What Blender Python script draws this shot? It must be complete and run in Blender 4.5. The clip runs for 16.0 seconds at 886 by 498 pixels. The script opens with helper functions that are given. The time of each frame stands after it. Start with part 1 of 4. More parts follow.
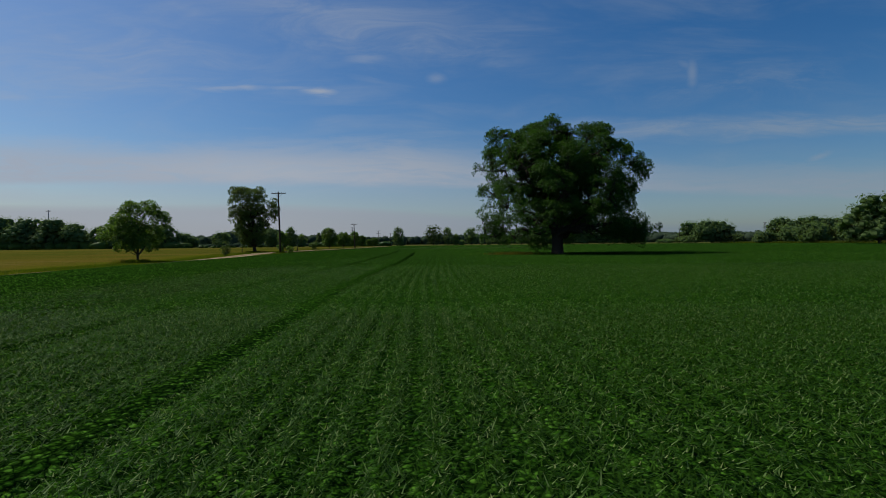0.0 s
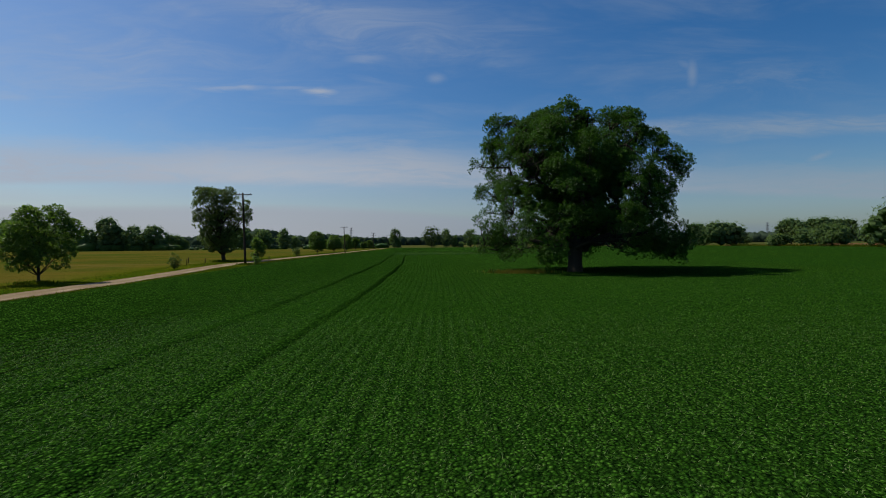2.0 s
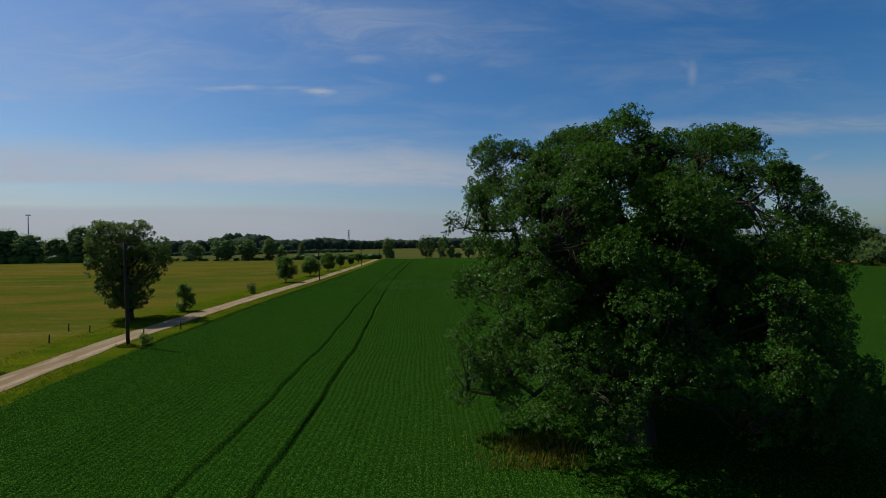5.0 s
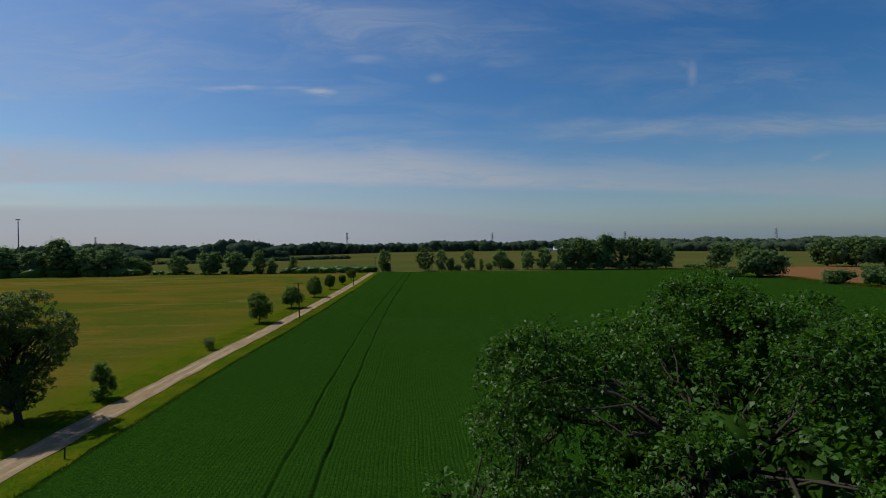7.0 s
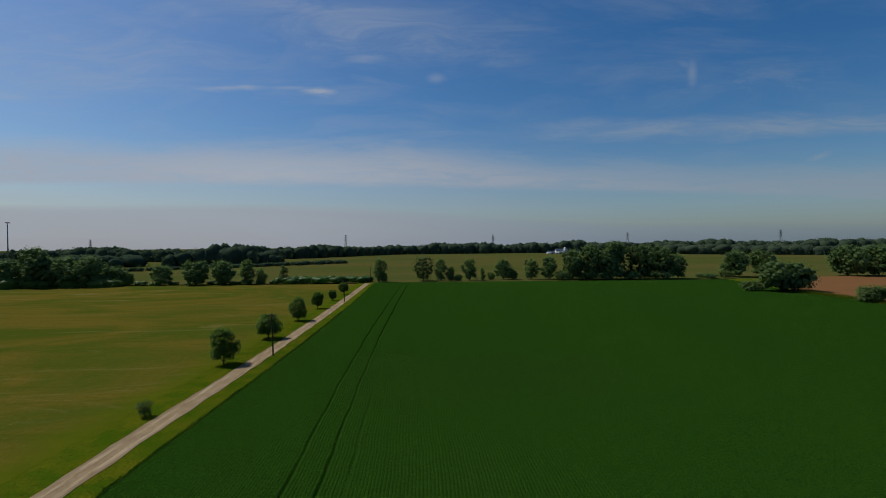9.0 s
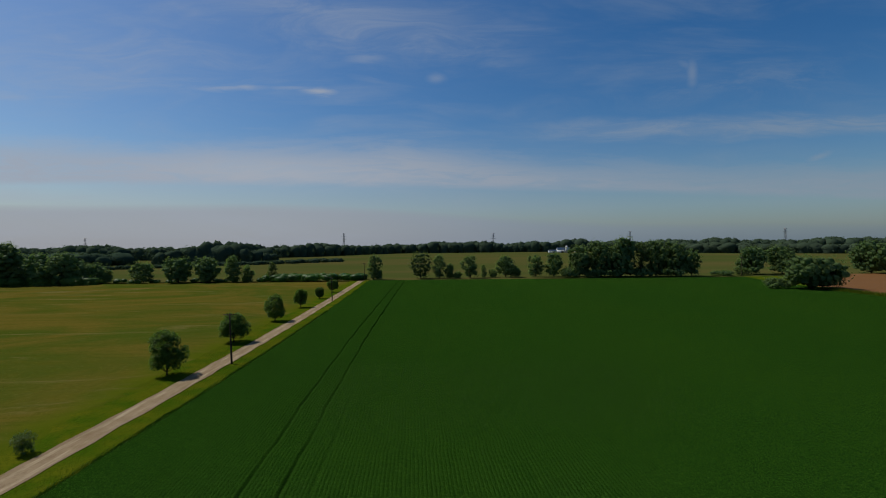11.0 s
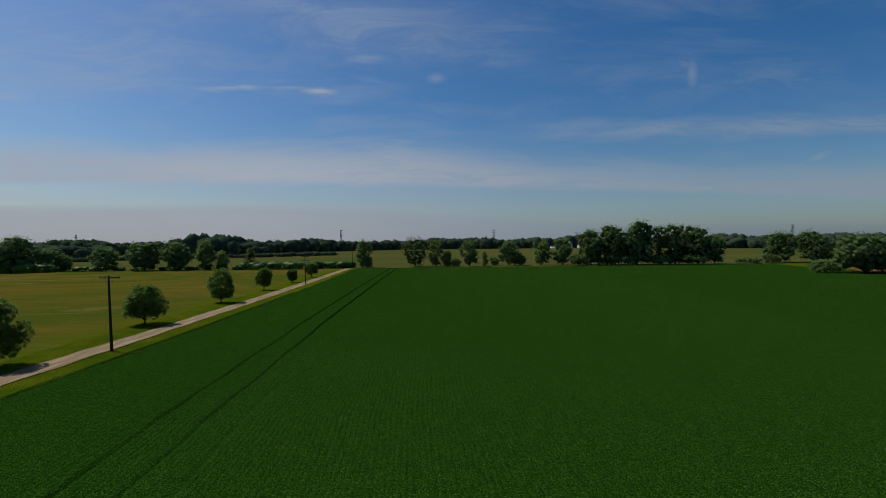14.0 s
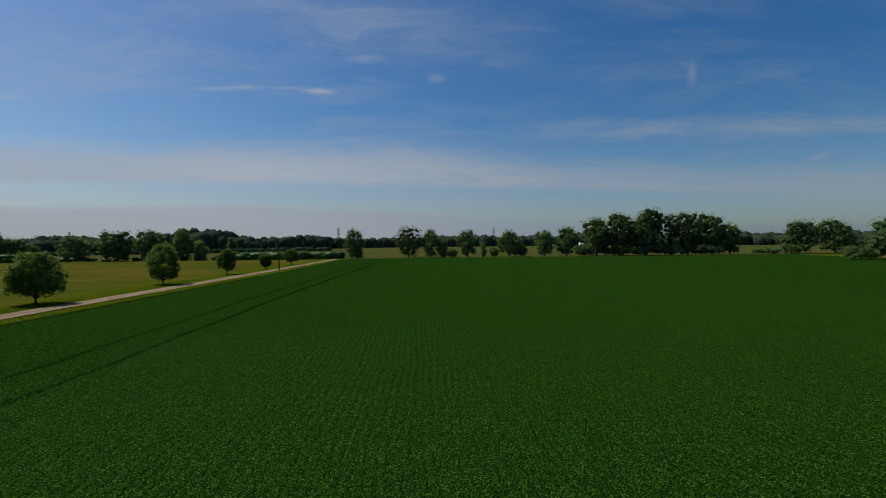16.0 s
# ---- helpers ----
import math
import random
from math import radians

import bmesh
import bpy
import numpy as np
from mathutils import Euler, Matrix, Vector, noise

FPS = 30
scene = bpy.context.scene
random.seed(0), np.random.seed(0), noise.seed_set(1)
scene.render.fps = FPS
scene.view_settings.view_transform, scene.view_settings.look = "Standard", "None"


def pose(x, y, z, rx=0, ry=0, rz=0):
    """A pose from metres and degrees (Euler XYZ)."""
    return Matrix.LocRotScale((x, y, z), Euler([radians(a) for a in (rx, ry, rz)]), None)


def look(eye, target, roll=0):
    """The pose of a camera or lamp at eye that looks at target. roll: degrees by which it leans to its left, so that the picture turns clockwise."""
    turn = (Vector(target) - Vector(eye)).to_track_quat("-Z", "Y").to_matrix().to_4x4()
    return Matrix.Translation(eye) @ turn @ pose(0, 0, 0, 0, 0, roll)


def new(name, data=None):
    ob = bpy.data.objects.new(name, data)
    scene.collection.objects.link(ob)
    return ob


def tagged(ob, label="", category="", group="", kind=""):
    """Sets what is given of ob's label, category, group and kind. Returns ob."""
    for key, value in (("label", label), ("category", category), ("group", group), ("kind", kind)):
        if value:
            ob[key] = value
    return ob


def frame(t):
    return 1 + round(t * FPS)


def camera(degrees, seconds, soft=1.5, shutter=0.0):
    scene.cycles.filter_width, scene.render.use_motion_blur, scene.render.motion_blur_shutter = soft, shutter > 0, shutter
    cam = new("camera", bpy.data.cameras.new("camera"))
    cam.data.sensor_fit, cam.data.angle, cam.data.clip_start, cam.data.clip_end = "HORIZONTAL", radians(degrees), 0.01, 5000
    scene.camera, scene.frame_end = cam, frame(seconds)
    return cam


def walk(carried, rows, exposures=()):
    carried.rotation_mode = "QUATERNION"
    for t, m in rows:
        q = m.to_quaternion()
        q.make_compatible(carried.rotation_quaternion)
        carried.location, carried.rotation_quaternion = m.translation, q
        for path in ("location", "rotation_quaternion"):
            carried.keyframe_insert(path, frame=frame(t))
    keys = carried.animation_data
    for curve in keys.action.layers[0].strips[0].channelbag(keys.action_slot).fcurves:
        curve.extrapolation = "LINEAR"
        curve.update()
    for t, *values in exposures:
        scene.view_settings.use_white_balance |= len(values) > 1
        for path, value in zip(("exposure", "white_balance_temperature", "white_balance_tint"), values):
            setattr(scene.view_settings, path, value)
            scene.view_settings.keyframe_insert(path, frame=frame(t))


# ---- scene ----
# ---------------------------------------------------------------- camera and its flight
cam = camera(84.0, 16.0, soft=1.0)
TILT, LEAN = 89.393, 0.577
FLIGHT = [
    (0.0, 0.00, 0.00, 1.39),
    (0.5, 0.32, 2.96, 1.40),
    (1.0, 0.60, 6.01, 1.70),
    (1.5, 0.85, 9.19, 2.17),
    (2.0, 1.17, 12.42, 2.86),
    (2.5, 1.57, 15.85, 3.71),
    (3.0, 1.91, 19.45, 4.64),
    (3.5, 2.49, 23.23, 5.71),
    (4.0, 3.15, 27.19, 6.97),
    (4.5, 3.72, 31.31, 8.48),
    (5.0, 4.05, 35.59, 10.27),
    (5.5, 4.06, 39.98, 12.33),
    (6.0, 4.40, 44.47, 14.38),
    (6.5, 4.61, 48.90, 16.36),
    (7.0, 4.82, 53.49, 18.55),
    (7.5, 4.96, 58.05, 20.55),
    (8.0, 5.10, 62.72, 22.42),
    (8.5, 5.16, 67.30, 23.66),
    (9.0, 5.30, 71.90, 24.07),
    (9.5, 5.49, 76.56, 23.95),
    (10.0, 5.70, 81.30, 23.38),
    (10.5, 5.93, 86.09, 22.44),
    (11.0, 6.15, 90.94, 21.21),
    (11.5, 6.37, 95.84, 19.75),
    (12.0, 6.56, 100.79, 18.16),
    (12.5, 6.77, 105.78, 16.63),
    (13.0, 7.07, 110.72, 15.14),
    (13.5, 7.46, 115.54, 13.79),
    (14.0, 7.89, 120.22, 12.50),
    (14.5, 8.42, 124.90, 11.16),
    (15.0, 9.05, 129.61, 9.81),
    (15.5, 9.55, 134.15, 8.35),
    (16.0, 10.13, 138.67, 6.93),
]
EXPOSURES = [(0.0, -0.10), (0.5, 0.04), (1.0, 0.03), (2.0, 0.03), (6.0, 0.04), (7.5, -0.07), (9.0, -0.14), (12.5, -0.15), (16.0, -0.10)]
walk(cam, [(t, pose(x, y, z, TILT, LEAN, 0)) for t, x, y, z in FLIGHT], EXPOSURES)

# ---------------------------------------------------------------- world and sun
SUN_X, SUN_Y, SUN_ELEVATION = -0.90, 0.43, radians(52)
sun_data = bpy.data.lights.new("sun", "SUN")
sun_data.energy, sun_data.angle, sun_data.color = 4.2, radians(0.6), (1.0, 0.95, 0.87)
sun_lamp = new("sun", sun_data)
flat_len = math.hypot(SUN_X, SUN_Y)
toward = Vector((SUN_X / flat_len * math.cos(SUN_ELEVATION), SUN_Y / flat_len * math.cos(SUN_ELEVATION), math.sin(SUN_ELEVATION)))
sun_lamp.matrix_world = look(toward * 200, (0, 0, 0))


class Graph:
    """Short hand for shader nodes."""

    def __init__(self, tree):
        self.tree = tree
        tree.nodes.clear()

    def node(self, kind, inputs=(), **settings):
        n = self.tree.nodes.new(kind)
        for key, value in settings.items():
            setattr(n, key, value)
        for key, value in dict(inputs).items():
            self.feed(n.inputs[key], value)
        return n

    def feed(self, socket, value):
        if isinstance(value, bpy.types.NodeSocket):
            self.tree.links.new(value, socket)
        else:
            socket.default_value = value

    def math(self, op, a, b=0.0, c=0.0, clamp=False):
        n = self.tree.nodes.new("ShaderNodeMath")
        n.operation, n.use_clamp = op, clamp
        for i, v in enumerate((a, b, c)):
            self.feed(n.inputs[i], v)
        return n.outputs[0]

    def mix(self, fac, a, b, blend="MIX"):
        n = self.tree.nodes.new("ShaderNodeMix")
        n.data_type, n.blend_type = "RGBA", blend
        self.feed(n.inputs[0], fac)
        self.feed(n.inputs[6], (*a, 1) if isinstance(a, tuple) and len(a) == 3 else a)
        self.feed(n.inputs[7], (*b, 1) if isinstance(b, tuple) and len(b) == 3 else b)
        return n.outputs[2]

    def span(self, value, a, b, c=0.0, d=1.0, smooth=True):
        n = self.tree.nodes.new("ShaderNodeMapRange")
        n.interpolation_type = "SMOOTHSTEP" if smooth else "LINEAR"
        for i, v in enumerate((value, a, b, c, d)):
            self.feed(n.inputs[i], v)
        return n.outputs[0]

    def noise(self, vector, scale, detail=4.0, rough=0.55, distort=0.0):
        return self.node("ShaderNodeTexNoise", {"Vector": vector, "Scale": scale, "Detail": detail, "Roughness": rough, "Distortion": distort}).outputs[0]

    def stretched(self, vector, x, y, z, turn=0.0):
        return self.node("ShaderNodeMapping", {"Vector": vector, "Scale": (x, y, z), "Rotation": (0, 0, turn)}).outputs[0]


def make_world():
    w = bpy.data.worlds.new("summer_sky")
    scene.world = w
    w.use_nodes = True
    g = Graph(w.node_tree)
    sky = g.node("ShaderNodeTexSky", sky_type="NISHITA", sun_disc=False, sun_elevation=SUN_ELEVATION,
                 sun_rotation=math.atan2(SUN_X, SUN_Y), air_density=1.0, dust_density=1.2, ozone_density=2.2)
    way = g.node("ShaderNodeTexCoord").outputs["Generated"]
    xyz = g.node("ShaderNodeSeparateXYZ", {0: way}).outputs
    az = g.math("ARCTAN2", xyz[0], xyz[1])
    level = g.math("SQRT", g.math("ADD", g.math("MULTIPLY", xyz[0], xyz[0]), g.math("MULTIPLY", xyz[1], xyz[1])))
    deep = g.node("ShaderNodeHueSaturation", {"Saturation": 1.42, "Value": 1.0, "Color": sky.outputs[0]}).outputs[0]
    deep = g.mix(1.0, deep, (0.90, 1.0, 1.10), "MULTIPLY")

    # bearings on the northern sky: across and up, with the mirror image of it to the south
    deep_y = g.math("MAXIMUM", g.math("ABSOLUTE", xyz[1]), g.math("MULTIPLY", level, 0.35))
    across = g.math("DIVIDE", xyz[0], deep_y)
    rise = g.math("MULTIPLY_ADD", across, 0.01, g.math("DIVIDE", xyz[2], deep_y))
    flat = g.node("ShaderNodeCombineXYZ", {0: across, 1: rise, 2: 0.0}).outputs[0]
    warp = g.noise(g.stretched(flat, 2.0, 5.0, 1.0), 1.0, 3.0)
    bentway = g.node("ShaderNodeCombineXYZ", {0: across, 1: g.math("MULTIPLY_ADD", g.math("SUBTRACT", warp, 0.5), 0.07, rise), 2: 0.0}).outputs[0]
    streak = g.noise(g.stretched(bentway, 2.6, 17.0, 1.0, 0.05), 1.0, 7.0, 0.60, 0.5)
    fibre = g.noise(g.stretched(bentway, 9.0, 62.0, 1.0, 0.10), 1.0, 6.0, 0.66, 0.7)
    slant = g.noise(g.stretched(bentway, 4.0, 15.0, 1.0, 0.36), 1.0, 7.0, 0.66, 0.9)
    soft = g.noise(g.stretched(flat, 1.5, 5.0, 1.0, -0.1), 1.3, 5.0, 0.6, 0.3)

    def spot(a0, e0, wa, we, rough=0.0, tilt=0.0):
        """A soft patch of sky round a bearing, frayed by the fibres."""
        da = g.math("SUBTRACT", across, a0)
        de = g.math("SUBTRACT", g.math("SUBTRACT", rise, e0), g.math("MULTIPLY", da, tilt))
        if rough:
            de = g.math("MULTIPLY_ADD", g.math("SUBTRACT", fibre, 0.5), rough, de)
        da, de = g.math("DIVIDE", da, wa), g.math("DIVIDE", de, we)
        return g.math("POWER", 2.718, g.math("MULTIPLY", g.math("ADD", g.math("MULTIPLY", da, da), g.math("MULTIPLY", de, de)), -1.0))

    # thin veils of cirrus: a mottled film over all, thicker high in the middle and to the west
    film = g.math("MULTIPLY", g.math("MULTIPLY", g.span(streak, 0.36, 0.74), g.span(soft, 0.34, 0.66)), g.span(across, 0.2, 1.0, 0.34, 0.16))
    high = g.math("MULTIPLY", g.math("ADD", spot(-0.20, 0.46, 0.30, 0.085, 0.10, -0.10), g.math("MULTIPLY", spot(0.02, 0.395, 0.16, 0.022, 0.06, -0.16), 0.6), clamp=True), g.span(slant, 0.30, 0.72, 0.10, 0.46))
    west = g.math("MULTIPLY", spot(-0.70, 0.37, 0.40, 0.085, 0.08), g.span(slant, 0.35, 0.70, 0.10, 0.40))
    east = g.math("MULTIPLY", spot(0.62, 0.33, 0.36, 0.055, 0.08), g.span(slant, 0.40, 0.70, 0.0, 0.26))
    amount = g.math("MAXIMUM", g.math("MAXIMUM", film, high), g.math("MAXIMUM", west, east))

    # long low bank of cloud, sinking to the east, feathered above and nearly flat below
    ripple = g.math("SUBTRACT", streak, 0.5)
    low_edge = g.math("MULTIPLY_ADD", g.math("MAXIMUM", g.math("ADD", across, 0.25), 0.0), -0.026, 0.117)
    under = g.math("ADD", g.math("SUBTRACT", rise, low_edge), g.math("MULTIPLY", ripple, 0.016))
    top_edge = g.span(across, -0.10, 0.30, 0.212, 0.168)
    over = g.math("SUBTRACT", g.math("ADD", rise, g.math("MULTIPLY", g.math("ADD", ripple, g.math("SUBTRACT", fibre, 0.5)), 0.075)), top_edge)
    bank = g.math("MULTIPLY", g.span(under, -0.004, 0.016), g.span(over, -0.052, 0.020, 1.0, 0.0))
    bank = g.math("MULTIPLY", bank, g.math("MULTIPLY", g.span(fibre, 0.30, 0.66, 0.55, 1.0), g.span(across, 0.1, 0.5, 0.95, 0.80)))
    amount = g.math("MAXIMUM", amount, bank)
    core = g.math("MULTIPLY", spot(-0.36, 0.146, 0.24, 0.026, 0.04, -0.03), 0.5)
    # a second, thinner bank above it to the east
    line = g.math("MULTIPLY_ADD", across, 0.026, 0.221)
    off = g.math("ABSOLUTE", g.math("SUBTRACT", g.math("MULTIPLY_ADD", ripple, 0.05, rise), line))
    second = g.math("MULTIPLY", g.math("MULTIPLY", g.span(off, 0.004, 0.034, 1.0, 0.0), g.span(across, 0.02, 0.42)), g.span(fibre, 0.32, 0.68, 0.22, 0.55))
    amount = g.math("MAXIMUM", amount, second)

    # small bright wisps
    for a0, e0, wa, we, k, tilt in ((-0.430, 0.315, 0.080, 0.006, 0.46, 0.01), (-0.398, 0.316, 0.028, 0.006, 0.55, 0.0), (-0.248, 0.308, 0.034, 0.007, 0.85, -0.05), (-0.305, 0.316, 0.05, 0.005, 0.35, 0.0),
                                    (-0.152, 0.374, 0.046, 0.009, 0.36, 0.04), (-0.010, 0.336, 0.018, 0.010, 0.34, 0.0), (0.508, 0.346, 0.011, 0.028, 0.40, 0.0), (0.494, 0.362, 0.020, 0.010, 0.24, -0.3),
                                    (-0.875, 0.300, 0.055, 0.010, 0.34, -0.08), (0.765, 0.177, 0.022, 0.006, 0.40, 0.35), (-0.135, 0.330, 0.05, 0.006, 0.16, -0.2)):
        amount = g.math("MAXIMUM", amount, g.math("MULTIPLY", spot(a0, e0, wa, we, 0.022, tilt), k))
    # summer haze towards the horizon, with a clear upper edge in the west, the clouds over it
    edge = g.span(across, -0.35, 0.40, 0.086, 0.050)
    murk = g.math("MULTIPLY", g.span(g.math("SUBTRACT", g.math("MULTIPLY_ADD", ripple, 0.012, rise), edge), -0.024, 0.010, 0.84, 0.0), g.span(az, 0.0, 0.8, 1.0, 0.55))
    hazy = g.math("MAXIMUM", murk, g.math("MULTIPLY", g.span(rise, 0.0, 0.26, 0.45, 0.0), g.span(az, 0.0, 0.7, 1.0, 0.6)))
    base = g.mix(hazy, deep, g.mix(g.span(az, -0.45, 0.75), (4.45, 4.78, 5.60), (2.00, 2.98, 4.20)))
    cloud = g.mix(g.span(az, -0.5, 0.8), (4.85, 5.45, 6.55), (3.35, 4.10, 5.05))
    final = g.mix(core, g.mix(amount, base, cloud), (5.6, 6.1, 6.9))
    back = g.node("ShaderNodeBackground", {"Color": final, "Strength": 0.075})
    g.tree.links.new(back.outputs[0], g.node("ShaderNodeOutputWorld").inputs[0])


make_world()


# ---------------------------------------------------------------- materials
def material(name):
    m = bpy.data.materials.new(name)
    m.use_nodes = True
    g = Graph(m.node_tree)
    out = g.node("ShaderNodeOutputMaterial")
    place = g.node("ShaderNodeNewGeometry").outputs["Position"]
    return m, g, out, place


def finish(g, out, colour, rough, bump=None, strength=0.3, distance=0.05, specular=0.3, metal=0.0):
    b = g.node("ShaderNodeBsdfPrincipled", {"Base Color": colour, "Roughness": rough, "Specular IOR Level": specular, "Metallic": metal})
    if bump is not None:
        n = g.node("ShaderNodeBump", {"Strength": strength, "Distance": distance, "Height": bump})
        g.tree.links.new(n.outputs[0], b.inputs["Normal"])
    g.tree.links.new(b.outputs[0], out.inputs[0])
    return b


def leaf_material(name, dark, light, translucent=0.3, rough=0.42, specular=0.35, patch=0.25, pale=None, contrast=0.6):
    m, g, out, place = material(name)
    isle = g.node("ShaderNodeNewGeometry").outputs["Random Per Island"]
    own = g.node("ShaderNodeObjectInfo").outputs["Random"]
    big = g.noise(place, patch, 3.0)
    f = g.math("ADD", g.math("MULTIPLY", isle, contrast), g.math("MULTIPLY", g.math("SUBTRACT", big, 0.35), 0.9), clamp=True)
    colour = g.mix(f, dark, light)
    colour = g.mix(g.math("MULTIPLY", own, 0.35), colour, (dark[0] * 1.25, dark[1] * 0.95, dark[2] * 0.9))
    if pale:
        colour = g.mix(g.span(isle, 0.885, 0.915), colour, pale)
    b = g.node("ShaderNodeBsdfPrincipled", {"Base Color": colour, "Roughness": rough, "Specular IOR Level": specular})
    warm = g.mix(1.0, colour, (1.15, 1.2, 0.55), "MULTIPLY")
    t = g.node("ShaderNodeBsdfTranslucent", {"Color": warm})
    mixed = g.node("ShaderNodeMixShader", {0: translucent, 1: b.outputs[0], 2: t.outputs[0]})
    g.tree.links.new(mixed.outputs[0], out.inputs[0])
    return m


OAK_LEAF = leaf_material("oak_leaf", (0.022, 0.070, 0.006), (0.066, 0.160, 0.015), 0.40, 0.5, 0.22, 0.35)
TREE_LEAF = leaf_material("tree_leaf", (0.052, 0.110, 0.018), (0.140, 0.232, 0.042), 0.48, 0.55, 0.20, 0.2)
WILLOW_LEAF = leaf_material("grey_green_leaf", (0.048, 0.086, 0.020), (0.120, 0.176, 0.046), 0.44, 0.55, 0.22, 0.2)
# greyed and blued: the haze of distance is mixed into this leaf colour
HAZED_FOREST_LEAF = leaf_material("hazed_forest_leaf", (0.040, 0.066, 0.042), (0.060, 0.088, 0.052), 0.25, 0.8, 0.0, 0.02, None, 0.25)
CROP_LEAF = leaf_material("crop_leaf", (0.010, 0.038, 0.003), (0.052, 0.130, 0.009), 0.32, 0.55, 0.05, 0.12, (0.115, 0.185, 0.055))
# paler and bluer than the leaf itself, to carry aerial haze in its colour
HAZED_HEDGE_LEAF = leaf_material("hazed_hedgerow_leaf", (0.092, 0.160, 0.056), (0.172, 0.255, 0.090), 0.50, 0.65, 0.10, 0.2, None, 0.45)
# pale leaf tips, their colour lightened to stand for glints on the crop
CROP_GLINT = leaf_material("crop_glint", (0.120, 0.170, 0.055), (0.250, 0.300, 0.125), 0.2, 0.8, 0.0, 0.3)
GRASS_BLADE = leaf_material("grass_blade", (0.085, 0.092, 0.010), (0.155, 0.132, 0.030), 0.35, 0.8, 0.04, 0.05)
VERGE_BLADE = leaf_material("verge_blade", (0.050, 0.085, 0.004), (0.095, 0.120, 0.010), 0.4, 0.7, 0.05, 0.3)


def crop_ground_material():
    m, g, out, place = material("crop_canopy")
    big = g.noise(g.stretched(place, 0.03, 0.012, 0.0, 0.04), 1.0, 5.0, 0.6)
    mid = g.noise(place, 2.6, 5.0, 0.65)
    fine = g.noise(place, 6.5, 3.0, 0.6)
    c = g.mix(g.span(big, 0.35, 0.68), (0.0128, 0.0540, 0.0042), (0.0196, 0.0610, 0.0042))
    c = g.mix(g.math("MULTIPLY", g.span(mid, 0.35, 0.75), 0.5), c, (0.050, 0.128, 0.0110))
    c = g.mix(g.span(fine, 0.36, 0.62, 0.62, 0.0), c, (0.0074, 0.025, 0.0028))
    # single leaf tips, with the shade in the gaps between them painted dark
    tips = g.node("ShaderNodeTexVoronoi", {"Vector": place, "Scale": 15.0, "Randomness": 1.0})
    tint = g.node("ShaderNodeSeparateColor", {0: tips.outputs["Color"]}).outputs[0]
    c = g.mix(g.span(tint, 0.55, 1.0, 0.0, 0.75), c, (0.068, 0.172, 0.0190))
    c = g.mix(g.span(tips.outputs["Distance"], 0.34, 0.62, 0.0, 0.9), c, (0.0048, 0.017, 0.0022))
    bump = g.math("SUBTRACT", g.math("MULTIPLY", fine, 0.6), g.math("MULTIPLY", tips.outputs["Distance"], 0.7))
    finish(g, out, c, 0.95, bump, 0.9, 0.10, 0.0)
    return m


def soil_material():
    m, g, out, place = material("soil")
    a = g.noise(place, 0.5, 6.0)
    b = g.noise(place, 12.0, 6.0, 0.7)
    c = g.mix(a, (0.014, 0.024, 0.005), (0.024, 0.032, 0.008))
    finish(g, out, g.mix(g.math("MULTIPLY", b, 0.5), c, (0.016, 0.040, 0.005)), 0.95, b, 0.9, 0.06, 0.0)
    return m


def ploughed_material():
    m, g, out, place = material("bare_field")
    a = g.noise(g.stretched(place, 0.02, 0.06, 0.0), 1.0, 5.0)
    b = g.noise(g.stretched(place, 0.25, 1.5, 0.0), 1.0, 6.0, 0.7)
    c = g.mix(a, (0.130, 0.056, 0.014), (0.180, 0.084, 0.024))
    finish(g, out, g.mix(g.math("MULTIPLY", b, 0.5), c, (0.085, 0.050, 0.024)), 0.95, b, 0.5, 0.15, 0.1)
    return m


def meadow_material():
    m, g, out, place = material("meadow_grass")
    big = g.noise(g.stretched(place, 0.016, 0.022, 0.0, 0.5), 1.0, 6.0, 0.62, 1.2)
    band = g.noise(g.stretched(place, 0.018, 0.075, 0.0, 0.22), 1.0, 6.0, 0.68, 1.5)
    mid = g.noise(place, 0.35, 6.0, 0.68)
    fine = g.noise(place, 5.0, 6.0, 0.75)
    streak = g.noise(g.stretched(place, 0.010, 0.16, 0.0, 0.12), 1.0, 5.0, 0.7, 2.0)
    c = g.mix(g.span(big, 0.38, 0.60), (0.044, 0.064, 0.0075), (0.098, 0.076, 0.0125))
    c = g.mix(g.span(band, 0.52, 0.70, 0.0, 0.75), c, (0.148, 0.120, 0.040))
    c = g.mix(g.span(streak, 0.50, 0.66, 0.0, 0.65), c, (0.044, 0.060, 0.0060))
    c = g.mix(g.span(mid, 0.45, 0.72, 0.0, 0.4), c, (0.070, 0.070, 0.0062))
    clump = g.noise(place, 1.1, 4.0, 0.7)
    c = g.mix(g.span(clump, 0.50, 0.68, 0.0, 0.38), c, (0.040, 0.046, 0.005))
    c = g.mix(g.span(clump, 0.30, 0.44, 0.30, 0.0), c, (0.150, 0.118, 0.036))
    # greener, lusher grass in a broad strip along the lane
    xyz = g.node("ShaderNodeSeparateXYZ", {0: place}).outputs
    lane = g.math("MAXIMUM", g.math("MULTIPLY_ADD", xyz[1], -0.098, -22.0), g.math("MULTIPLY_ADD", xyz[1], -0.018, -31.5))
    away = g.math("ADD", g.math("SUBTRACT", lane, xyz[0]), g.math("MULTIPLY", g.math("SUBTRACT", band, 0.5), 16.0))
    c = g.mix(g.span(away, 4.0, 15.0, 1.0, 0.0), c, g.mix(mid, (0.036, 0.062, 0.003), (0.078, 0.090, 0.005)))
    c = g.mix(g.span(fine, 0.30, 0.55, 0.45, 0.0), c, (0.060, 0.056, 0.005))
    finish(g, out, c, 0.95, fine, 0.5, 0.12, 0.0)
    return m


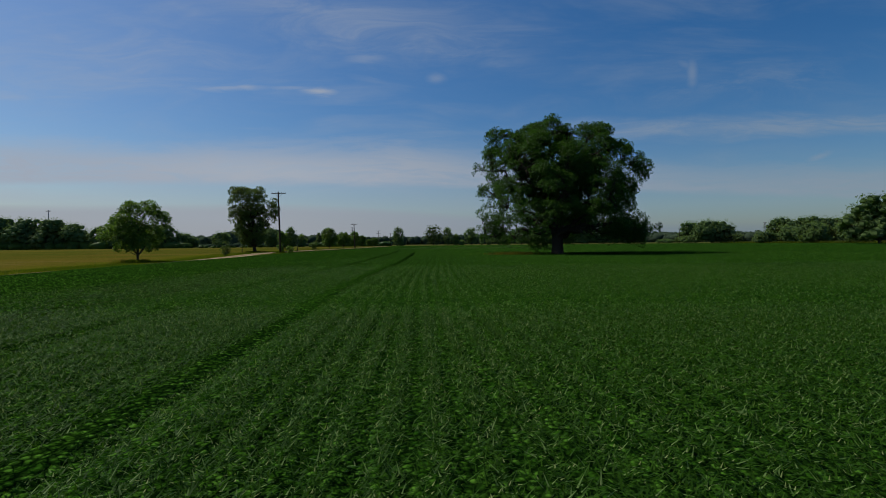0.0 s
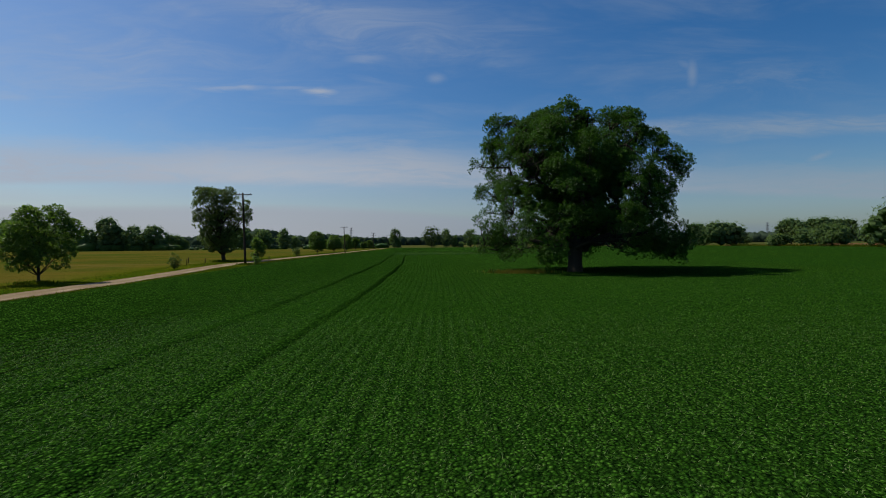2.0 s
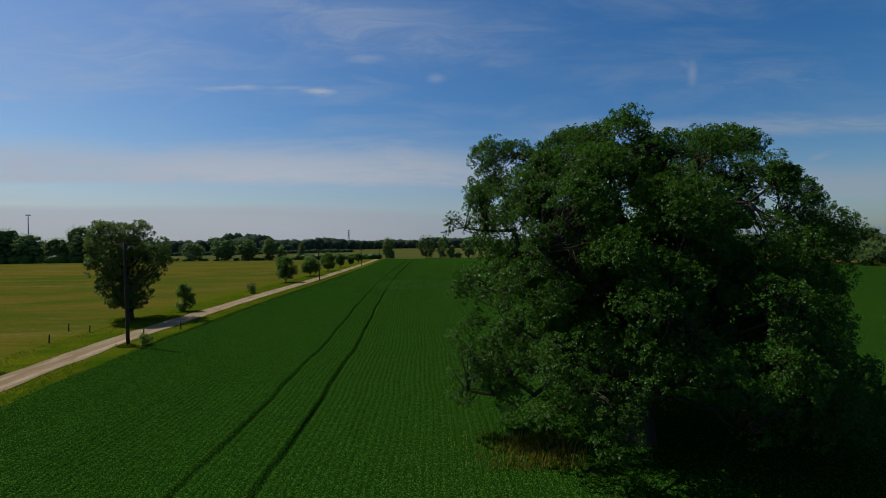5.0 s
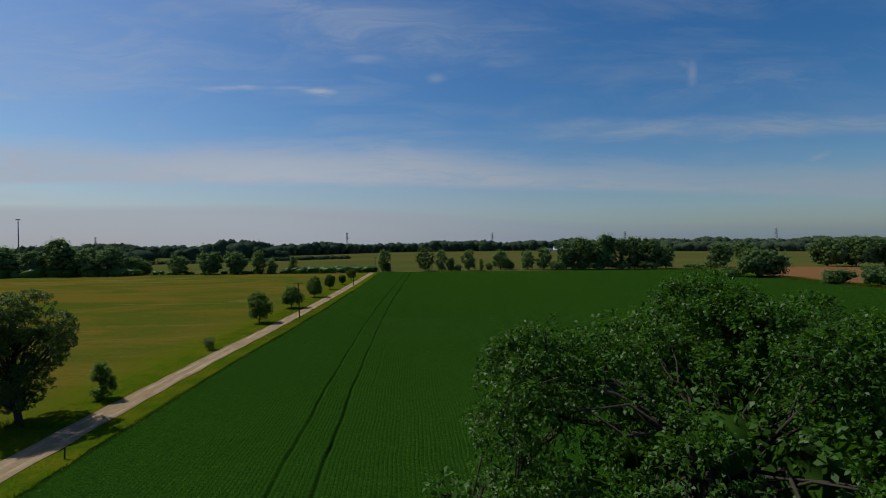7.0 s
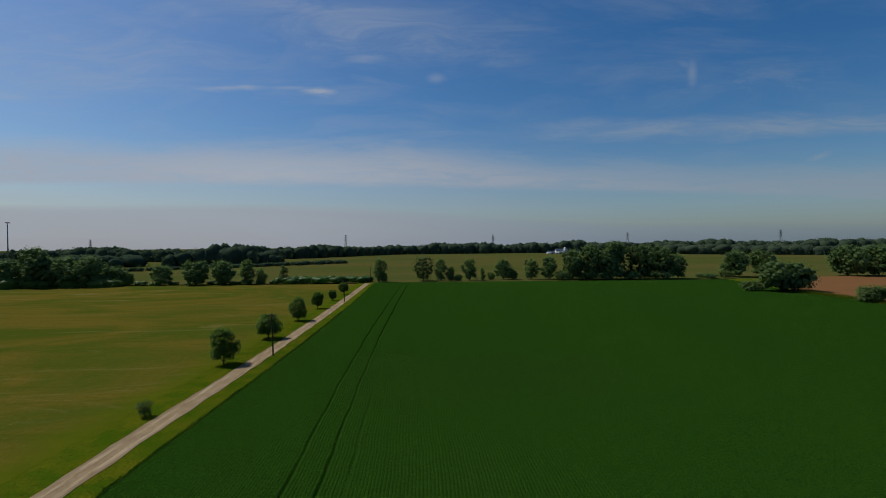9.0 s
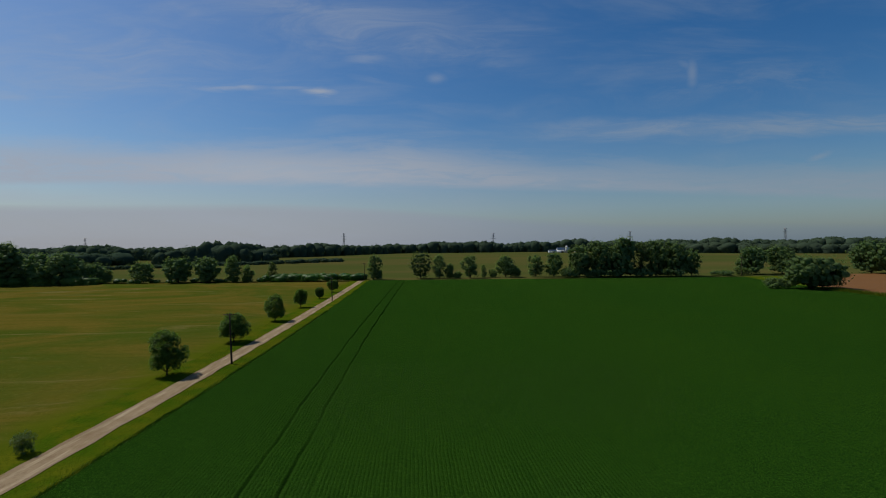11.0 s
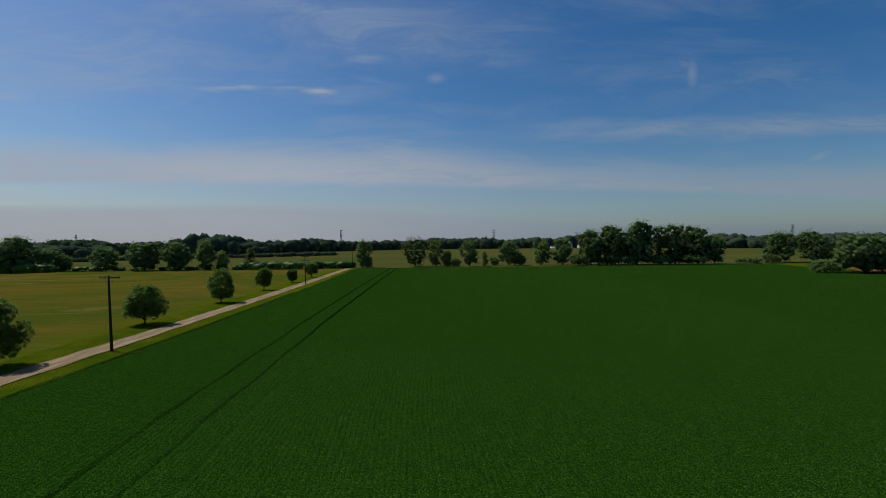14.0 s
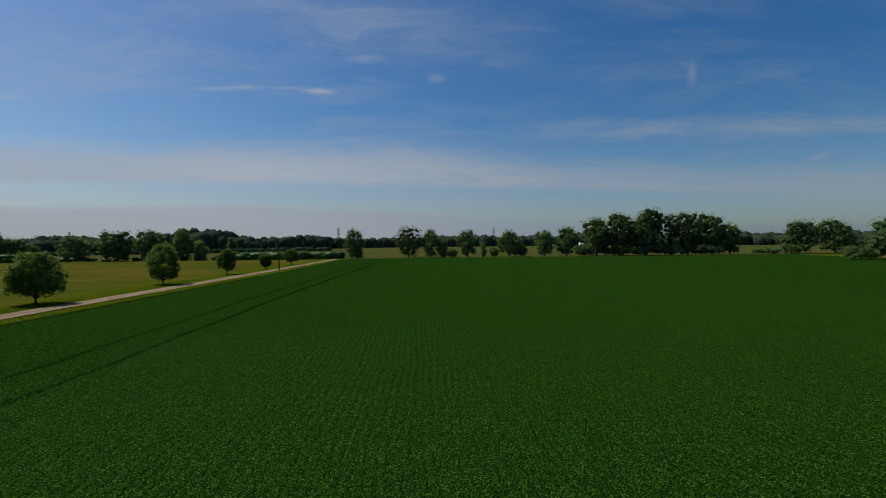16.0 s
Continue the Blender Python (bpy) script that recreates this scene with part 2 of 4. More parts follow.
def verge_material():
    m, g, out, place = material("verge_grass")
    a = g.noise(place, 0.18, 5.0, 0.6)
    b = g.noise(place, 2.4, 6.0, 0.7)
    c = g.mix(g.span(a, 0.35, 0.65), (0.036, 0.070, 0.003), (0.080, 0.088, 0.005))
    c = g.mix(g.span(b, 0.35, 0.55, 0.6, 0.0), c, (0.024, 0.044, 0.003))
    finish(g, out, c, 0.95, b, 0.6, 0.1, 0.0)
    return m


def far_field_material():
    m, g, out, place = material("far_pasture")
    a = g.noise(g.stretched(place, 0.004, 0.010, 0.0), 1.0, 5.0, 0.6)
    b = g.noise(g.stretched(place, 0.02, 0.10, 0.0, 0.1), 1.0, 6.0, 0.65)
    c = g.mix(g.span(a, 0.36, 0.64), (0.052, 0.066, 0.016), (0.080, 0.071, 0.022))
    finish(g, out, g.mix(g.math("MULTIPLY", b, 0.4), c, (0.044, 0.054, 0.012)), 0.9, b, 0.3, 0.4, 0.0)
    return m


def gravel_material():
    m, g, out, place = material("lane_gravel")
    a = g.noise(g.stretched(place, 0.5, 0.12, 0.0), 1.0, 6.0, 0.65)
    b = g.noise(place, 1.8, 6.0, 0.7)
    stones = g.node("ShaderNodeTexVoronoi", {"Vector": place, "Scale": 28.0}).outputs["Distance"]
    c = g.mix(g.span(a, 0.35, 0.68), (0.150, 0.106, 0.054), (0.225, 0.172, 0.098))
    c = g.mix(g.span(b, 0.48, 0.70, 0.0, 0.7), c, (0.108, 0.072, 0.036))
    c = g.mix(g.math("MULTIPLY", stones, 0.5), c, (0.290, 0.215, 0.150))
    finish(g, out, c, 0.95, stones, 0.5, 0.02, 0.0)
    return m


def track_material():
    m, g, out, place = material("worn_gravel")
    a = g.noise(g.stretched(place, 0.9, 0.16, 0.0), 1.0, 6.0, 0.65)
    b = g.noise(place, 3.0, 6.0, 0.7)
    c = g.mix(g.span(a, 0.36, 0.66), (0.180, 0.132, 0.074), (0.310, 0.250, 0.160))
    finish(g, out, g.mix(g.span(b, 0.5, 0.75, 0.0, 0.5), c, (0.150, 0.100, 0.060)), 0.95, b, 0.4, 0.02, 0.0)
    return m


def bark_material(name, a, b):
    m, g, out, place = material(name)
    n = g.noise(g.stretched(place, 9.0, 9.0, 1.6), 1.0, 6.0, 0.7, 0.6)
    s = g.noise(place, 0.8, 3.0)
    c = g.mix(n, a, b)
    finish(g, out, g.mix(g.math("MULTIPLY", s, 0.35), c, (0.038, 0.042, 0.024)), 0.95, n, 0.9, 0.05, 0.03)
    return m


def plain_material(name, a, b, rough, scale=3.0, metal=0.0, along=1.0):
    m, g, out, place = material(name)
    n = g.noise(g.stretched(place, 1.0, 1.0, along), scale, 5.0, 0.65)
    finish(g, out, g.mix(n, a, b), rough, n, 0.25, 0.01, 0.15, metal)
    return m


CROP, SOIL, PLOUGHED, MEADOW = crop_ground_material(), soil_material(), ploughed_material(), meadow_material()
VERGE, FAR_FIELD, GRAVEL, TRACK = verge_material(), far_field_material(), gravel_material(), track_material()
BARK = bark_material("oak_bark", (0.022, 0.018, 0.013), (0.070, 0.058, 0.045))
POLE_WOOD = plain_material("weathered_pole_wood", (0.030, 0.020, 0.012), (0.072, 0.050, 0.033), 0.95, 6.0, 0.0, 0.1)
STEEL = plain_material("galvanised_steel", (0.180, 0.185, 0.190), (0.300, 0.305, 0.310), 0.55, 2.0, 0.7)
CERAMIC = plain_material("brown_glazed_ceramic", (0.060, 0.035, 0.022), (0.090, 0.050, 0.030), 0.25)
WHITE = plain_material("white_painted_boards", (0.680, 0.680, 0.660), (0.820, 0.820, 0.800), 0.6, 0.8)
ROOF = plain_material("pale_sheet_roof", (0.340, 0.340, 0.335), (0.460, 0.460, 0.455), 0.5, 0.5, 0.2)
DARK = plain_material("dark_opening", (0.020, 0.020, 0.022), (0.035, 0.035, 0.038), 0.7)


# ---------------------------------------------------------------- mesh helpers
def mesh_of(name, verts, faces, mat, smooth=False):
    """A mesh from arrays: n x 3 places, m x k corners."""
    verts, faces = np.asarray(verts, np.float32), np.asarray(faces, np.int32)
    me = bpy.data.meshes.new(name)
    k = faces.shape[1]
    me.vertices.add(len(verts))
    me.vertices.foreach_set("co", verts.ravel())
    me.loops.add(faces.size)
    me.loops.foreach_set("vertex_index", faces.ravel())
    me.polygons.add(len(faces))
    me.polygons.foreach_set("loop_start", np.arange(0, faces.size, k, dtype=np.int32))
    me.update(calc_edges=True)
    if smooth:
        me.polygons.foreach_set("use_smooth", np.ones(len(faces), bool))
    me.materials.append(mat)
    return me


def part(name, me, parent, label=""):
    ob = new(name, me)
    ob.parent = parent
    if label:
        tagged(ob, label)
    return ob


def thing(name, x, y, z, label, category, group="", kind=""):
    ob = new(name)
    ob.matrix_world = pose(x, y, z)
    return tagged(ob, label, category, group, kind)


class Solid:
    """Gathers quads for one mesh."""

    def __init__(self):
        self.v, self.f, self.n = [], [], 0

    def add(self, verts, faces):
        self.v.append(np.asarray(verts, float))
        self.f.append(np.asarray(faces, int) + self.n)
        self.n += len(verts)

    def tube(self, points, radii, sides=7):
        """A tapered tube along points, closed at its ends."""
        p = np.asarray(points, float)
        d = np.gradient(p, axis=0)
        d /= np.linalg.norm(d, axis=1)[:, None] + 1e-9
        ref = np.where(np.abs(d[:, 2:3]) > 0.9, np.array([[1.0, 0, 0]]), np.array([[0, 0, 1.0]]))
        u = np.cross(d, ref)
        u /= np.linalg.norm(u, axis=1)[:, None] + 1e-9
        w = np.cross(d, u)
        a = np.arange(sides) * 2 * math.pi / sides
        r = np.asarray(radii, float)[:, None, None]
        ring = p[:, None, :] + r * (np.cos(a)[None, :, None] * u[:, None, :] + np.sin(a)[None, :, None] * w[:, None, :])
        n = len(p)
        i, j = np.meshgrid(np.arange(n - 1), np.arange(sides), indexing="ij")
        q = np.stack([i * sides + j, i * sides + (j + 1) % sides, (i + 1) * sides + (j + 1) % sides, (i + 1) * sides + j], -1).reshape(-1, 4)
        verts = np.vstack([ring.reshape(-1, 3), p[:1], p[-1:]])
        self.add(verts, q)
        self.caps(verts, n, sides)
        return self

    def caps(self, verts, n, sides):
        base = self.n - len(verts)
        last = base + (n - 1) * sides
        for k in range(0, sides - 1, 2):
            self.f.append(np.array([[base + len(verts) - 2, base + (k + 2) % sides, base + k + 1, base + k]]))
            self.f.append(np.array([[base + len(verts) - 1, last + k, last + k + 1, last + (k + 2) % sides]]))

    def box(self, cx, cy, cz, sx, sy, sz):
        bm = bmesh.new()
        bmesh.ops.create_cube(bm, size=1.0)
        for v in bm.verts:
            v.co = Vector((cx + v.co.x * sx, cy + v.co.y * sy, cz + v.co.z * sz))
        verts = [v.co[:] for v in bm.verts]
        faces = [[v.index for v in f.verts] for f in bm.faces]
        bm.free()
        self.add(verts, faces)
        return self

    def mesh(self, name, mat, smooth=True):
        return mesh_of(name, np.vstack(self.v), np.vstack(self.f), mat, smooth)


def unit_rows(v):
    return v / (np.linalg.norm(v, axis=1)[:, None] + 1e-9)


def leaf_cloud(rng, centres, radii, per, size, up=0.45, out=0.5, flat=0.8, loose=0.6, shell=0.45):
    """Leaves, each a folded blade of four corners, strewn in round clusters."""
    c = np.repeat(centres, per, axis=0)
    r = np.repeat(radii, per)
    n = len(c)
    d = unit_rows(rng.normal(size=(n, 3)))
    p = c + d * (r * rng.random(n) ** shell)[:, None] * np.array([1, 1, flat])
    normal = unit_rows(d * out + rng.normal(size=(n, 3)) * loose + np.array([0, 0, up]))
    t = unit_rows(np.cross(normal, rng.normal(size=(n, 3))))
    b = np.cross(normal, t)
    s = (size * rng.uniform(0.6, 1.35, n))[:, None]
    droop = np.array([0, 0, -0.22])
    v = np.empty((n, 4, 3))
    v[:, 0] = p - t * s * 0.5
    v[:, 1] = p + b * s * 0.33 + normal * s * 0.10
    v[:, 2] = p + t * s * 0.55 + droop * s
    v[:, 3] = p - b * s * 0.33 + normal * s * 0.10
    f = np.arange(n * 4).reshape(-1, 4)
    return v.reshape(-1, 3), f


def bent(rng, a, b, n=5, wobble=0.08, lift=0.0):
    """A crooked line from a to b."""
    a, b = np.asarray(a, float), np.asarray(b, float)
    s = np.linspace(0, 1, n)[:, None]
    length = np.linalg.norm(b - a)
    line = a + (b - a) * s + np.array([0, 0, lift * length]) * (s * (1 - s))
    line[1:-1] += rng.normal(size=(n - 2, 3)) * wobble * length * 0.5
    return line


def sheet(name, y0, y1, steps, left, right, cells, height, mat, wave=0.0, label="", category="", smooth=True, sunk=False):
    """Ground cover between two edges, each a function of y."""
    ys = np.linspace(y0, y1, steps + 1)
    s = np.linspace(0, 1, cells + 1)
    xl, xr = np.array([left(y) for y in ys]), np.array([right(y) for y in ys])
    x = xl[:, None] * (1 - s) + xr[:, None] * s
    y = np.repeat(ys[:, None], cells + 1, 1)
    z = height + wave * (np.sin(x * 0.11 + y * 0.05) + np.sin(y * 0.083 - x * 0.06)) * 0.5
    if sunk:
        z = z + dip(y)
    v = np.stack([x, y, z], -1).reshape(-1, 3)
    i, j = np.meshgrid(np.arange(steps), np.arange(cells), indexing="ij")
    k = i * (cells + 1) + j
    f = np.stack([k, k + 1, k + cells + 2, k + cells + 1], -1).reshape(-1, 4)
    ob = new(name, mesh_of(name, v, f, mat, smooth))
    return tagged(ob, label, category, "", "structure")


# ---------------------------------------------------------------- land
def lane_x(y):
    return float(np.interp(y, [-80, 0, 42, 60, 90, 112, 134, 160, 185, 240, 300, 372], [-17.4, -22.5, -26.5, -28.5, -31.7, -32.8, -33.5, -33.7, -34.1, -35.7, -38.2, -41.6]))


def crop_left(y):
    return lane_x(y) + float(np.interp(y, [0, 90, 160, 200, 372], [3.9, 4.2, 4.4, 4.4, 3.6]))


def crop_right(y):
    return float(np.interp(y, [-80, 160, 260, 300, 340, 386], [176, 172, 172, 172, 176, 186]))


ROW_Y = np.arange(-80.0, 400.0, 2.0)
ROW_X = np.interp(ROW_Y, [-60, 3, 8, 14, 20, 36, 52, 63, 90, 106, 118, 133, 160, 210, 290, 390], [-1.4, -2.6, -2.9, -3.3, -3.55, -3.5, -3.65, -3.95, -5.0, -6.2, -7.1, -8.0, -9.6, -11.8, -14.1, -16.5])
ROW_X = np.convolve(np.pad(ROW_X, 4, mode="edge"), np.full(9, 1 / 9), "valid")


def row_shift(y):
    sway = 0.09 * np.sin(y * 0.31) + 0.06 * np.sin(y * 0.83 + 1.0)
    return np.interp(y, ROW_Y, ROW_X) + sway * np.clip((np.asarray(y) - 40.0) / 25.0, 0, 1)


def dip(y):
    """How far the lane and the meadow lie below their northern level."""
    return -0.32 * (1 - np.clip((np.asarray(y, float) - 58.0) / 30.0, 0, 1) ** 2 * (3 - 2 * np.clip((np.asarray(y, float) - 58.0) / 30.0, 0, 1)))


def ragged(y, amount):
    """An uneven natural edge."""
    return amount * (0.5 * math.sin(y * 0.23 + 1) + 0.35 * math.sin(y * 0.61) + 0.35 * math.sin(y * 1.37 + 2) + 0.3 * math.sin(y * 2.9 + 0.5))


FIELD_END, FIELD_LEVEL = 385.0, -0.28
ground = sheet("ground", -4400, 4400, 88, lambda y: -4400, lambda y: 4400, 88, -0.90, FAR_FIELD, 0.0, "flat green farmland reaching to the horizon", "ground")
sheet("meadow", -80, 374, 90, lambda y: -520, lambda y: lane_x(y) - 4.6, 60, -0.012, MEADOW, 0.04, "dry yellow-green hay meadow beside the lane", "meadow", sunk=True)
sheet("verge", -80, 378, 460, lambda y: lane_x(y) - 6.0 + ragged(y, 1.2), lambda y: lane_x(y) - 1.4, 4, -0.006, VERGE, 0.04, "rough green grass verge on the meadow side", "verge", sunk=True)
sheet("verge", -80, 384, 460, lambda y: lane_x(y) + 1.4, lambda y: crop_left(y) + 0.35 + ragged(y, 0.35), 4, 0.0, VERGE, 0.03, "yellow-green grass strip between lane and crop", "verge", sunk=True)
sheet("road", -80, 378, 180, lambda y: lane_x(y) - 1.72 + 0.10 * math.sin(y * 0.9) + 0.08 * math.sin(y * 2.3), lambda y: lane_x(y) + 1.55 + 0.12 * math.sin(y * 0.7 + 1) + 0.07 * math.sin(y * 2.9), 8, 0.055, GRAVEL, 0.0,
      "pale gravel farm lane with worn wheel tracks", "lane", sunk=True)
for side in (-0.82, 0.82):
    sheet("wheel_track", -80, 378, 150, lambda y, q=side: lane_x(y) + q - 0.34 + 0.08 * math.sin(y * 0.6 + q), lambda y, q=side: lane_x(y) + q + 0.34 + 0.08 * math.sin(y * 0.47 - q), 3, 0.062, TRACK, 0.0,
          "compacted paler wheel track worn into the gravel lane", "wheel track", sunk=True)
sheet("soil", -80, FIELD_END, 60, crop_left, crop_right, 30, FIELD_LEVEL - 0.03, SOIL, 0.0, "dark soil under the green crop", "soil")
sheet("pasture", 384.5, 1300, 40, lambda y: -900, lambda y: 1300, 40, -0.12, FAR_FIELD, 0.1, "dull green and tan pasture beyond the hedge", "pasture")
sheet("pasture", -80, 384.5, 20, lambda y: crop_right(y) - 0.5, lambda y: 900, 20, -0.15, VERGE, 0.05, "rough green grass beside the crop", "pasture")
sheet("bare_field", 262, 398, 20, lambda y: crop_right(y) + 3 + 0.02 * (y - 262) + max(0.0, y - 325) * 0.55, lambda y: 520, 20, -0.02, PLOUGHED, 0.05, "bare brown field beyond the hedge", "field")


def crop_rows():
    """The standing crop as ridged drill rows, with the wheel tracks left open."""
    rng = np.random.default_rng(3)
    verts, faces, count = [], [], 0
    near = np.concatenate([np.arange(-60, 0, 6.0), np.arange(0, 60, 2.0), np.arange(60, 220, 3.0), np.arange(220, FIELD_END + 1, 6.0)])
    far = np.arange(-60, FIELD_END + 1, 8.0)
    strips = [(k * 0.38, 0.38, near) for k in range(-80, 200)] + [(200 * 0.38 + 0.19 + k * 0.95, 0.95, far) for k in range(0, 130)]
    for off, pitch, ys in strips:
        x0 = off + row_shift(ys)
        lim_l, lim_r = np.array([crop_left(y) for y in ys]), np.array([crop_right(y) for y in ys])
        idx = np.flatnonzero((x0 > lim_l + 0.3 * np.sin(ys * 0.5 + off * 3)) & (x0 < lim_r))
        if len(idx) < 2:
            continue
        lo, hi = idx[0], idx[-1] + 1
        y = ys[lo:hi]
        k = round(off / 0.38)
        tall = 1 + 0.06 * np.sin(y * 0.13 + k * 0.05)
        open_stand = np.interp(y, [0, 10, 30, 45, 64, 135, 150, 173, 190], [0.15, 0.3, 0.5, 0.85, 1.0, 1.0, 0.55, 0.62, 1.0])
        rank = np.clip((-9.0 - x0[lo:hi]) / 6.0, 0, 1)
        low_edge = np.clip(0.45 + 0.35 * (x0[lo:hi] - lim_l[lo:hi]), 0.45, 1)
        tall *= low_edge * open_stand + (np.interp(y, [62, 92], [1.5, 1.1]) - open_stand) * rank * low_edge
        across = np.array([-0.5, -0.25, 0.0, 0.25, 0.5]) * pitch
        loose = np.array([0.0, 1.0, 1.0, 1.0, 0.0])
        x = x0[lo:hi, None] + across + rng.normal(size=(len(y), 5)) * 0.012 * loose
        ridge = np.array([-1.0, -0.4, 0.1, -0.4, -1.0]) * np.interp(y, [0, 40, 60, 150, 230], [0.034, 0.036, 0.036, 0.040, 0.025])[:, None]
        press = np.interp(y, [0, 35, 70, 115, 145, 195, 240, 320], [0.95, 1.00, 1.20, 1.20, 1.00, 1.00, 1.25, 1.05])[:, None]
        press = press * (0.8 + 0.2 * np.sin(y * 0.9) * np.sin(y * 0.37 + 2.0))[:, None]
        trod = press * np.exp(-((off + across) / 0.16) ** 2) + 0.8 * press * np.exp(-((off + across + 3.42) / 0.15) ** 2)
        trod = trod + np.interp(y, [112, 126, 165, 178], [0.0, 0.34, 0.30, 0.0])[:, None] * np.exp(-((off + across - 2.66) / 0.18) ** 2)
        z = (0.33 + ridge) * tall[:, None] * (1 - trod) + rng.normal(size=(len(y), 5)) * 0.012 * loose
        v = np.stack([x, np.repeat(y[:, None], 5, 1), z], -1).reshape(-1, 3)
        i, j = np.meshgrid(np.arange(len(y) - 1), np.arange(4), indexing="ij")
        q = i * 5 + j + count
        faces.append(np.stack([q, q + 1, q + 6, q + 5], -1).reshape(-1, 4))
        verts.append(v)
        count += len(v)
    all_verts = np.vstack(verts)
    all_verts[:, 2] += FIELD_LEVEL
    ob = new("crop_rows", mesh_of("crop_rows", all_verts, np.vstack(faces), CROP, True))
    tagged(ob, "dense dark green cereal crop standing in narrow drill rows", "crop", "", "stuff")


crop_rows()


def in_rut(x, y):
    k = (x - row_shift(y)) / 0.38
    return (np.abs(k) < 0.75) | (np.abs(k + 9) < 0.55)


def crop_leaves(seed, x0, x1, y0, y1, density, length, width, segments, low=0.12):
    """Arched blades rising out of the rows: a strip of quads each."""
    rng = np.random.default_rng(seed)
    n = int((x1 - x0) * (y1 - y0) * density)
    y = rng.uniform(y0, y1, n)
    x = rng.uniform(x0, x1, n)
    row = np.round((x - row_shift(y)) / 0.38)
    x = row_shift(y) + row * 0.38 + rng.normal(size=n) * np.where(np.abs(row) <= 1, 0.16, 0.085)
    left = np.interp(y, np.arange(-80, 390, 5), [crop_left(v) for v in np.arange(-80, 390, 5)])
    span = np.abs(x - 0.08 * y) / (0.95 * (y - max(0.0, y0 - 12.0)) + 2.0)
    keep = (x > left) & (rng.random(n) < np.clip(2.2 - 1.4 * span, 0.12, 1)) & (~in_rut(x, y) | (rng.random(n) < np.interp(y, [0, 60, 120, 150], [0.9, 0.9, 0.5, 0.85])))
    margin = 0.22 * (y1 - y0)
    edge = np.minimum(np.minimum(x - x0, x1 - x), np.minimum(y - y0 if y0 > 5 else 99.0, y1 - y)) / margin
    keep &= rng.random(n) < np.clip(edge, 0, 1)
    x, y = x[keep], y[keep]
    n = len(x)
    a = rng.uniform(0, 2 * math.pi, n)
    d = np.stack([np.cos(a), np.sin(a), np.zeros(n)], -1)
    side = np.stack([-np.sin(a), np.cos(a), np.zeros(n)], -1)
    size = length * rng.uniform(0.6, 1.3, n)
    trodden = in_rut(x, y) & (y < 120)
    size *= np.where(trodden, 0.55, 1.0)
    base = np.stack([x, y, FIELD_LEVEL + low * np.where(trodden, 0.1, 1.0) + rng.uniform(0, 0.14, n) * np.where(trodden, 0.35, 1.0)], -1)
    rise = rng.uniform(0.45, 1.0, n)
    s = np.linspace(0, 1, segments + 1)
    v = np.empty((n, segments + 1, 2, 3))
    for i, q in enumerate(s):
        out = size * (0.75 * q ** 1.5) * (1.25 - 0.6 * rise)
        up = size * rise * (1.25 * q - 0.85 * q * q * (1.4 - rise * 0.6))
        c = base + d * out[:, None] + np.array([0, 0, 1.0]) * up[:, None]
        w = width * (0.55 + 0.9 * q - 1.35 * q * q) * rng.uniform(0.8, 1.2)
        twist = side * w + np.array([0, 0, 1.0]) * w * 0.35 * q
        v[:, i, 0], v[:, i, 1] = c - twist, c + twist
    k = np.arange(n)[:, None] * (segments + 1) * 2 + np.arange(segments)[None, :] * 2
    f = np.stack([k, k + 1, k + 3, k + 2], -1).reshape(-1, 4)
    return v.reshape(-1, 3), f


def crop_patch(*args):
    v, f = crop_leaves(*args)
    ob = new("crop_leaves", mesh_of("crop_leaves", v, f, CROP_LEAF))
    tagged(ob, "arching glossy green cereal leaves of the crop", "crop", "", "stuff")


# small pale blades strewn as painted glints on the leaf tips
def glint_patch(*args):
    v, f = crop_leaves(*args)
    ob = new("crop_ears", mesh_of("crop_ears", v, f, CROP_GLINT))
    tagged(ob, "pale leaf tips of the young cereal crop, coloured as glints", "crop", "", "stuff")


crop_patch(11, -12, 14, 1.6, 12.0, 900, 0.115, 0.0125, 1, 0.13)
crop_patch(12, -26, 32, 8.5, 34.0, 230, 0.090, 0.0125, 1, 0.20)
glint_patch(17, -9, 11, 1.6, 12.0, 60, 0.045, 0.0085, 1, 0.24)
glint_patch(18, -24, 30, 8.0, 30.0, 24, 0.045, 0.0110, 1, 0.28)
crop_patch(13, -30, 54, 26.0, 72.0, 26, 0.11, 0.018, 1, 0.22)
crop_patch(14, -25, 44, 143.0, 182.0, 80, 0.11, 0.022, 1, 0.19)
crop_patch(15, -30, 56, 165.0, 225.0, 8, 0.15, 0.024, 1, 0.21)
crop_patch(16, -30, 34, 58.0, 160.0, 4, 0.18, 0.030, 1, 0.22)


def grass_tufts(name, seed, n, place_x, y0, y1, length, width, mat, label, category):
    """Loose blades of grass, leaning all ways."""
    rng = np.random.default_rng(seed)
    y = rng.uniform(y0, y1, n)
    x = place_x(rng, y)
    a = rng.uniform(0, 2 * math.pi, n)
    lean = rng.uniform(0.1, 0.7, n)
    size = length * rng.uniform(0.5, 1.3, n)
    d = np.stack([np.cos(a) * lean, np.sin(a) * lean, np.ones(n)], -1)
    side = np.stack([-np.sin(a), np.cos(a), np.zeros(n)], -1) * width
    p = np.stack([x, y, dip(y) * (x < -15) - 0.02], -1)
    v = np.empty((n, 4, 3))
    v[:, 0], v[:, 1] = p - side, p + side
    v[:, 2] = p + d * size[:, None] * 0.7 + side * 0.7
    v[:, 3] = p + d * size[:, None] * 0.7 - side * 0.7 + d * size[:, None] * 0.3
    f = np.arange(n * 4).reshape(-1, 4)
    tagged(new(name, mesh_of(name, v.reshape(-1, 3), f, mat)), label, category, "", "stuff")


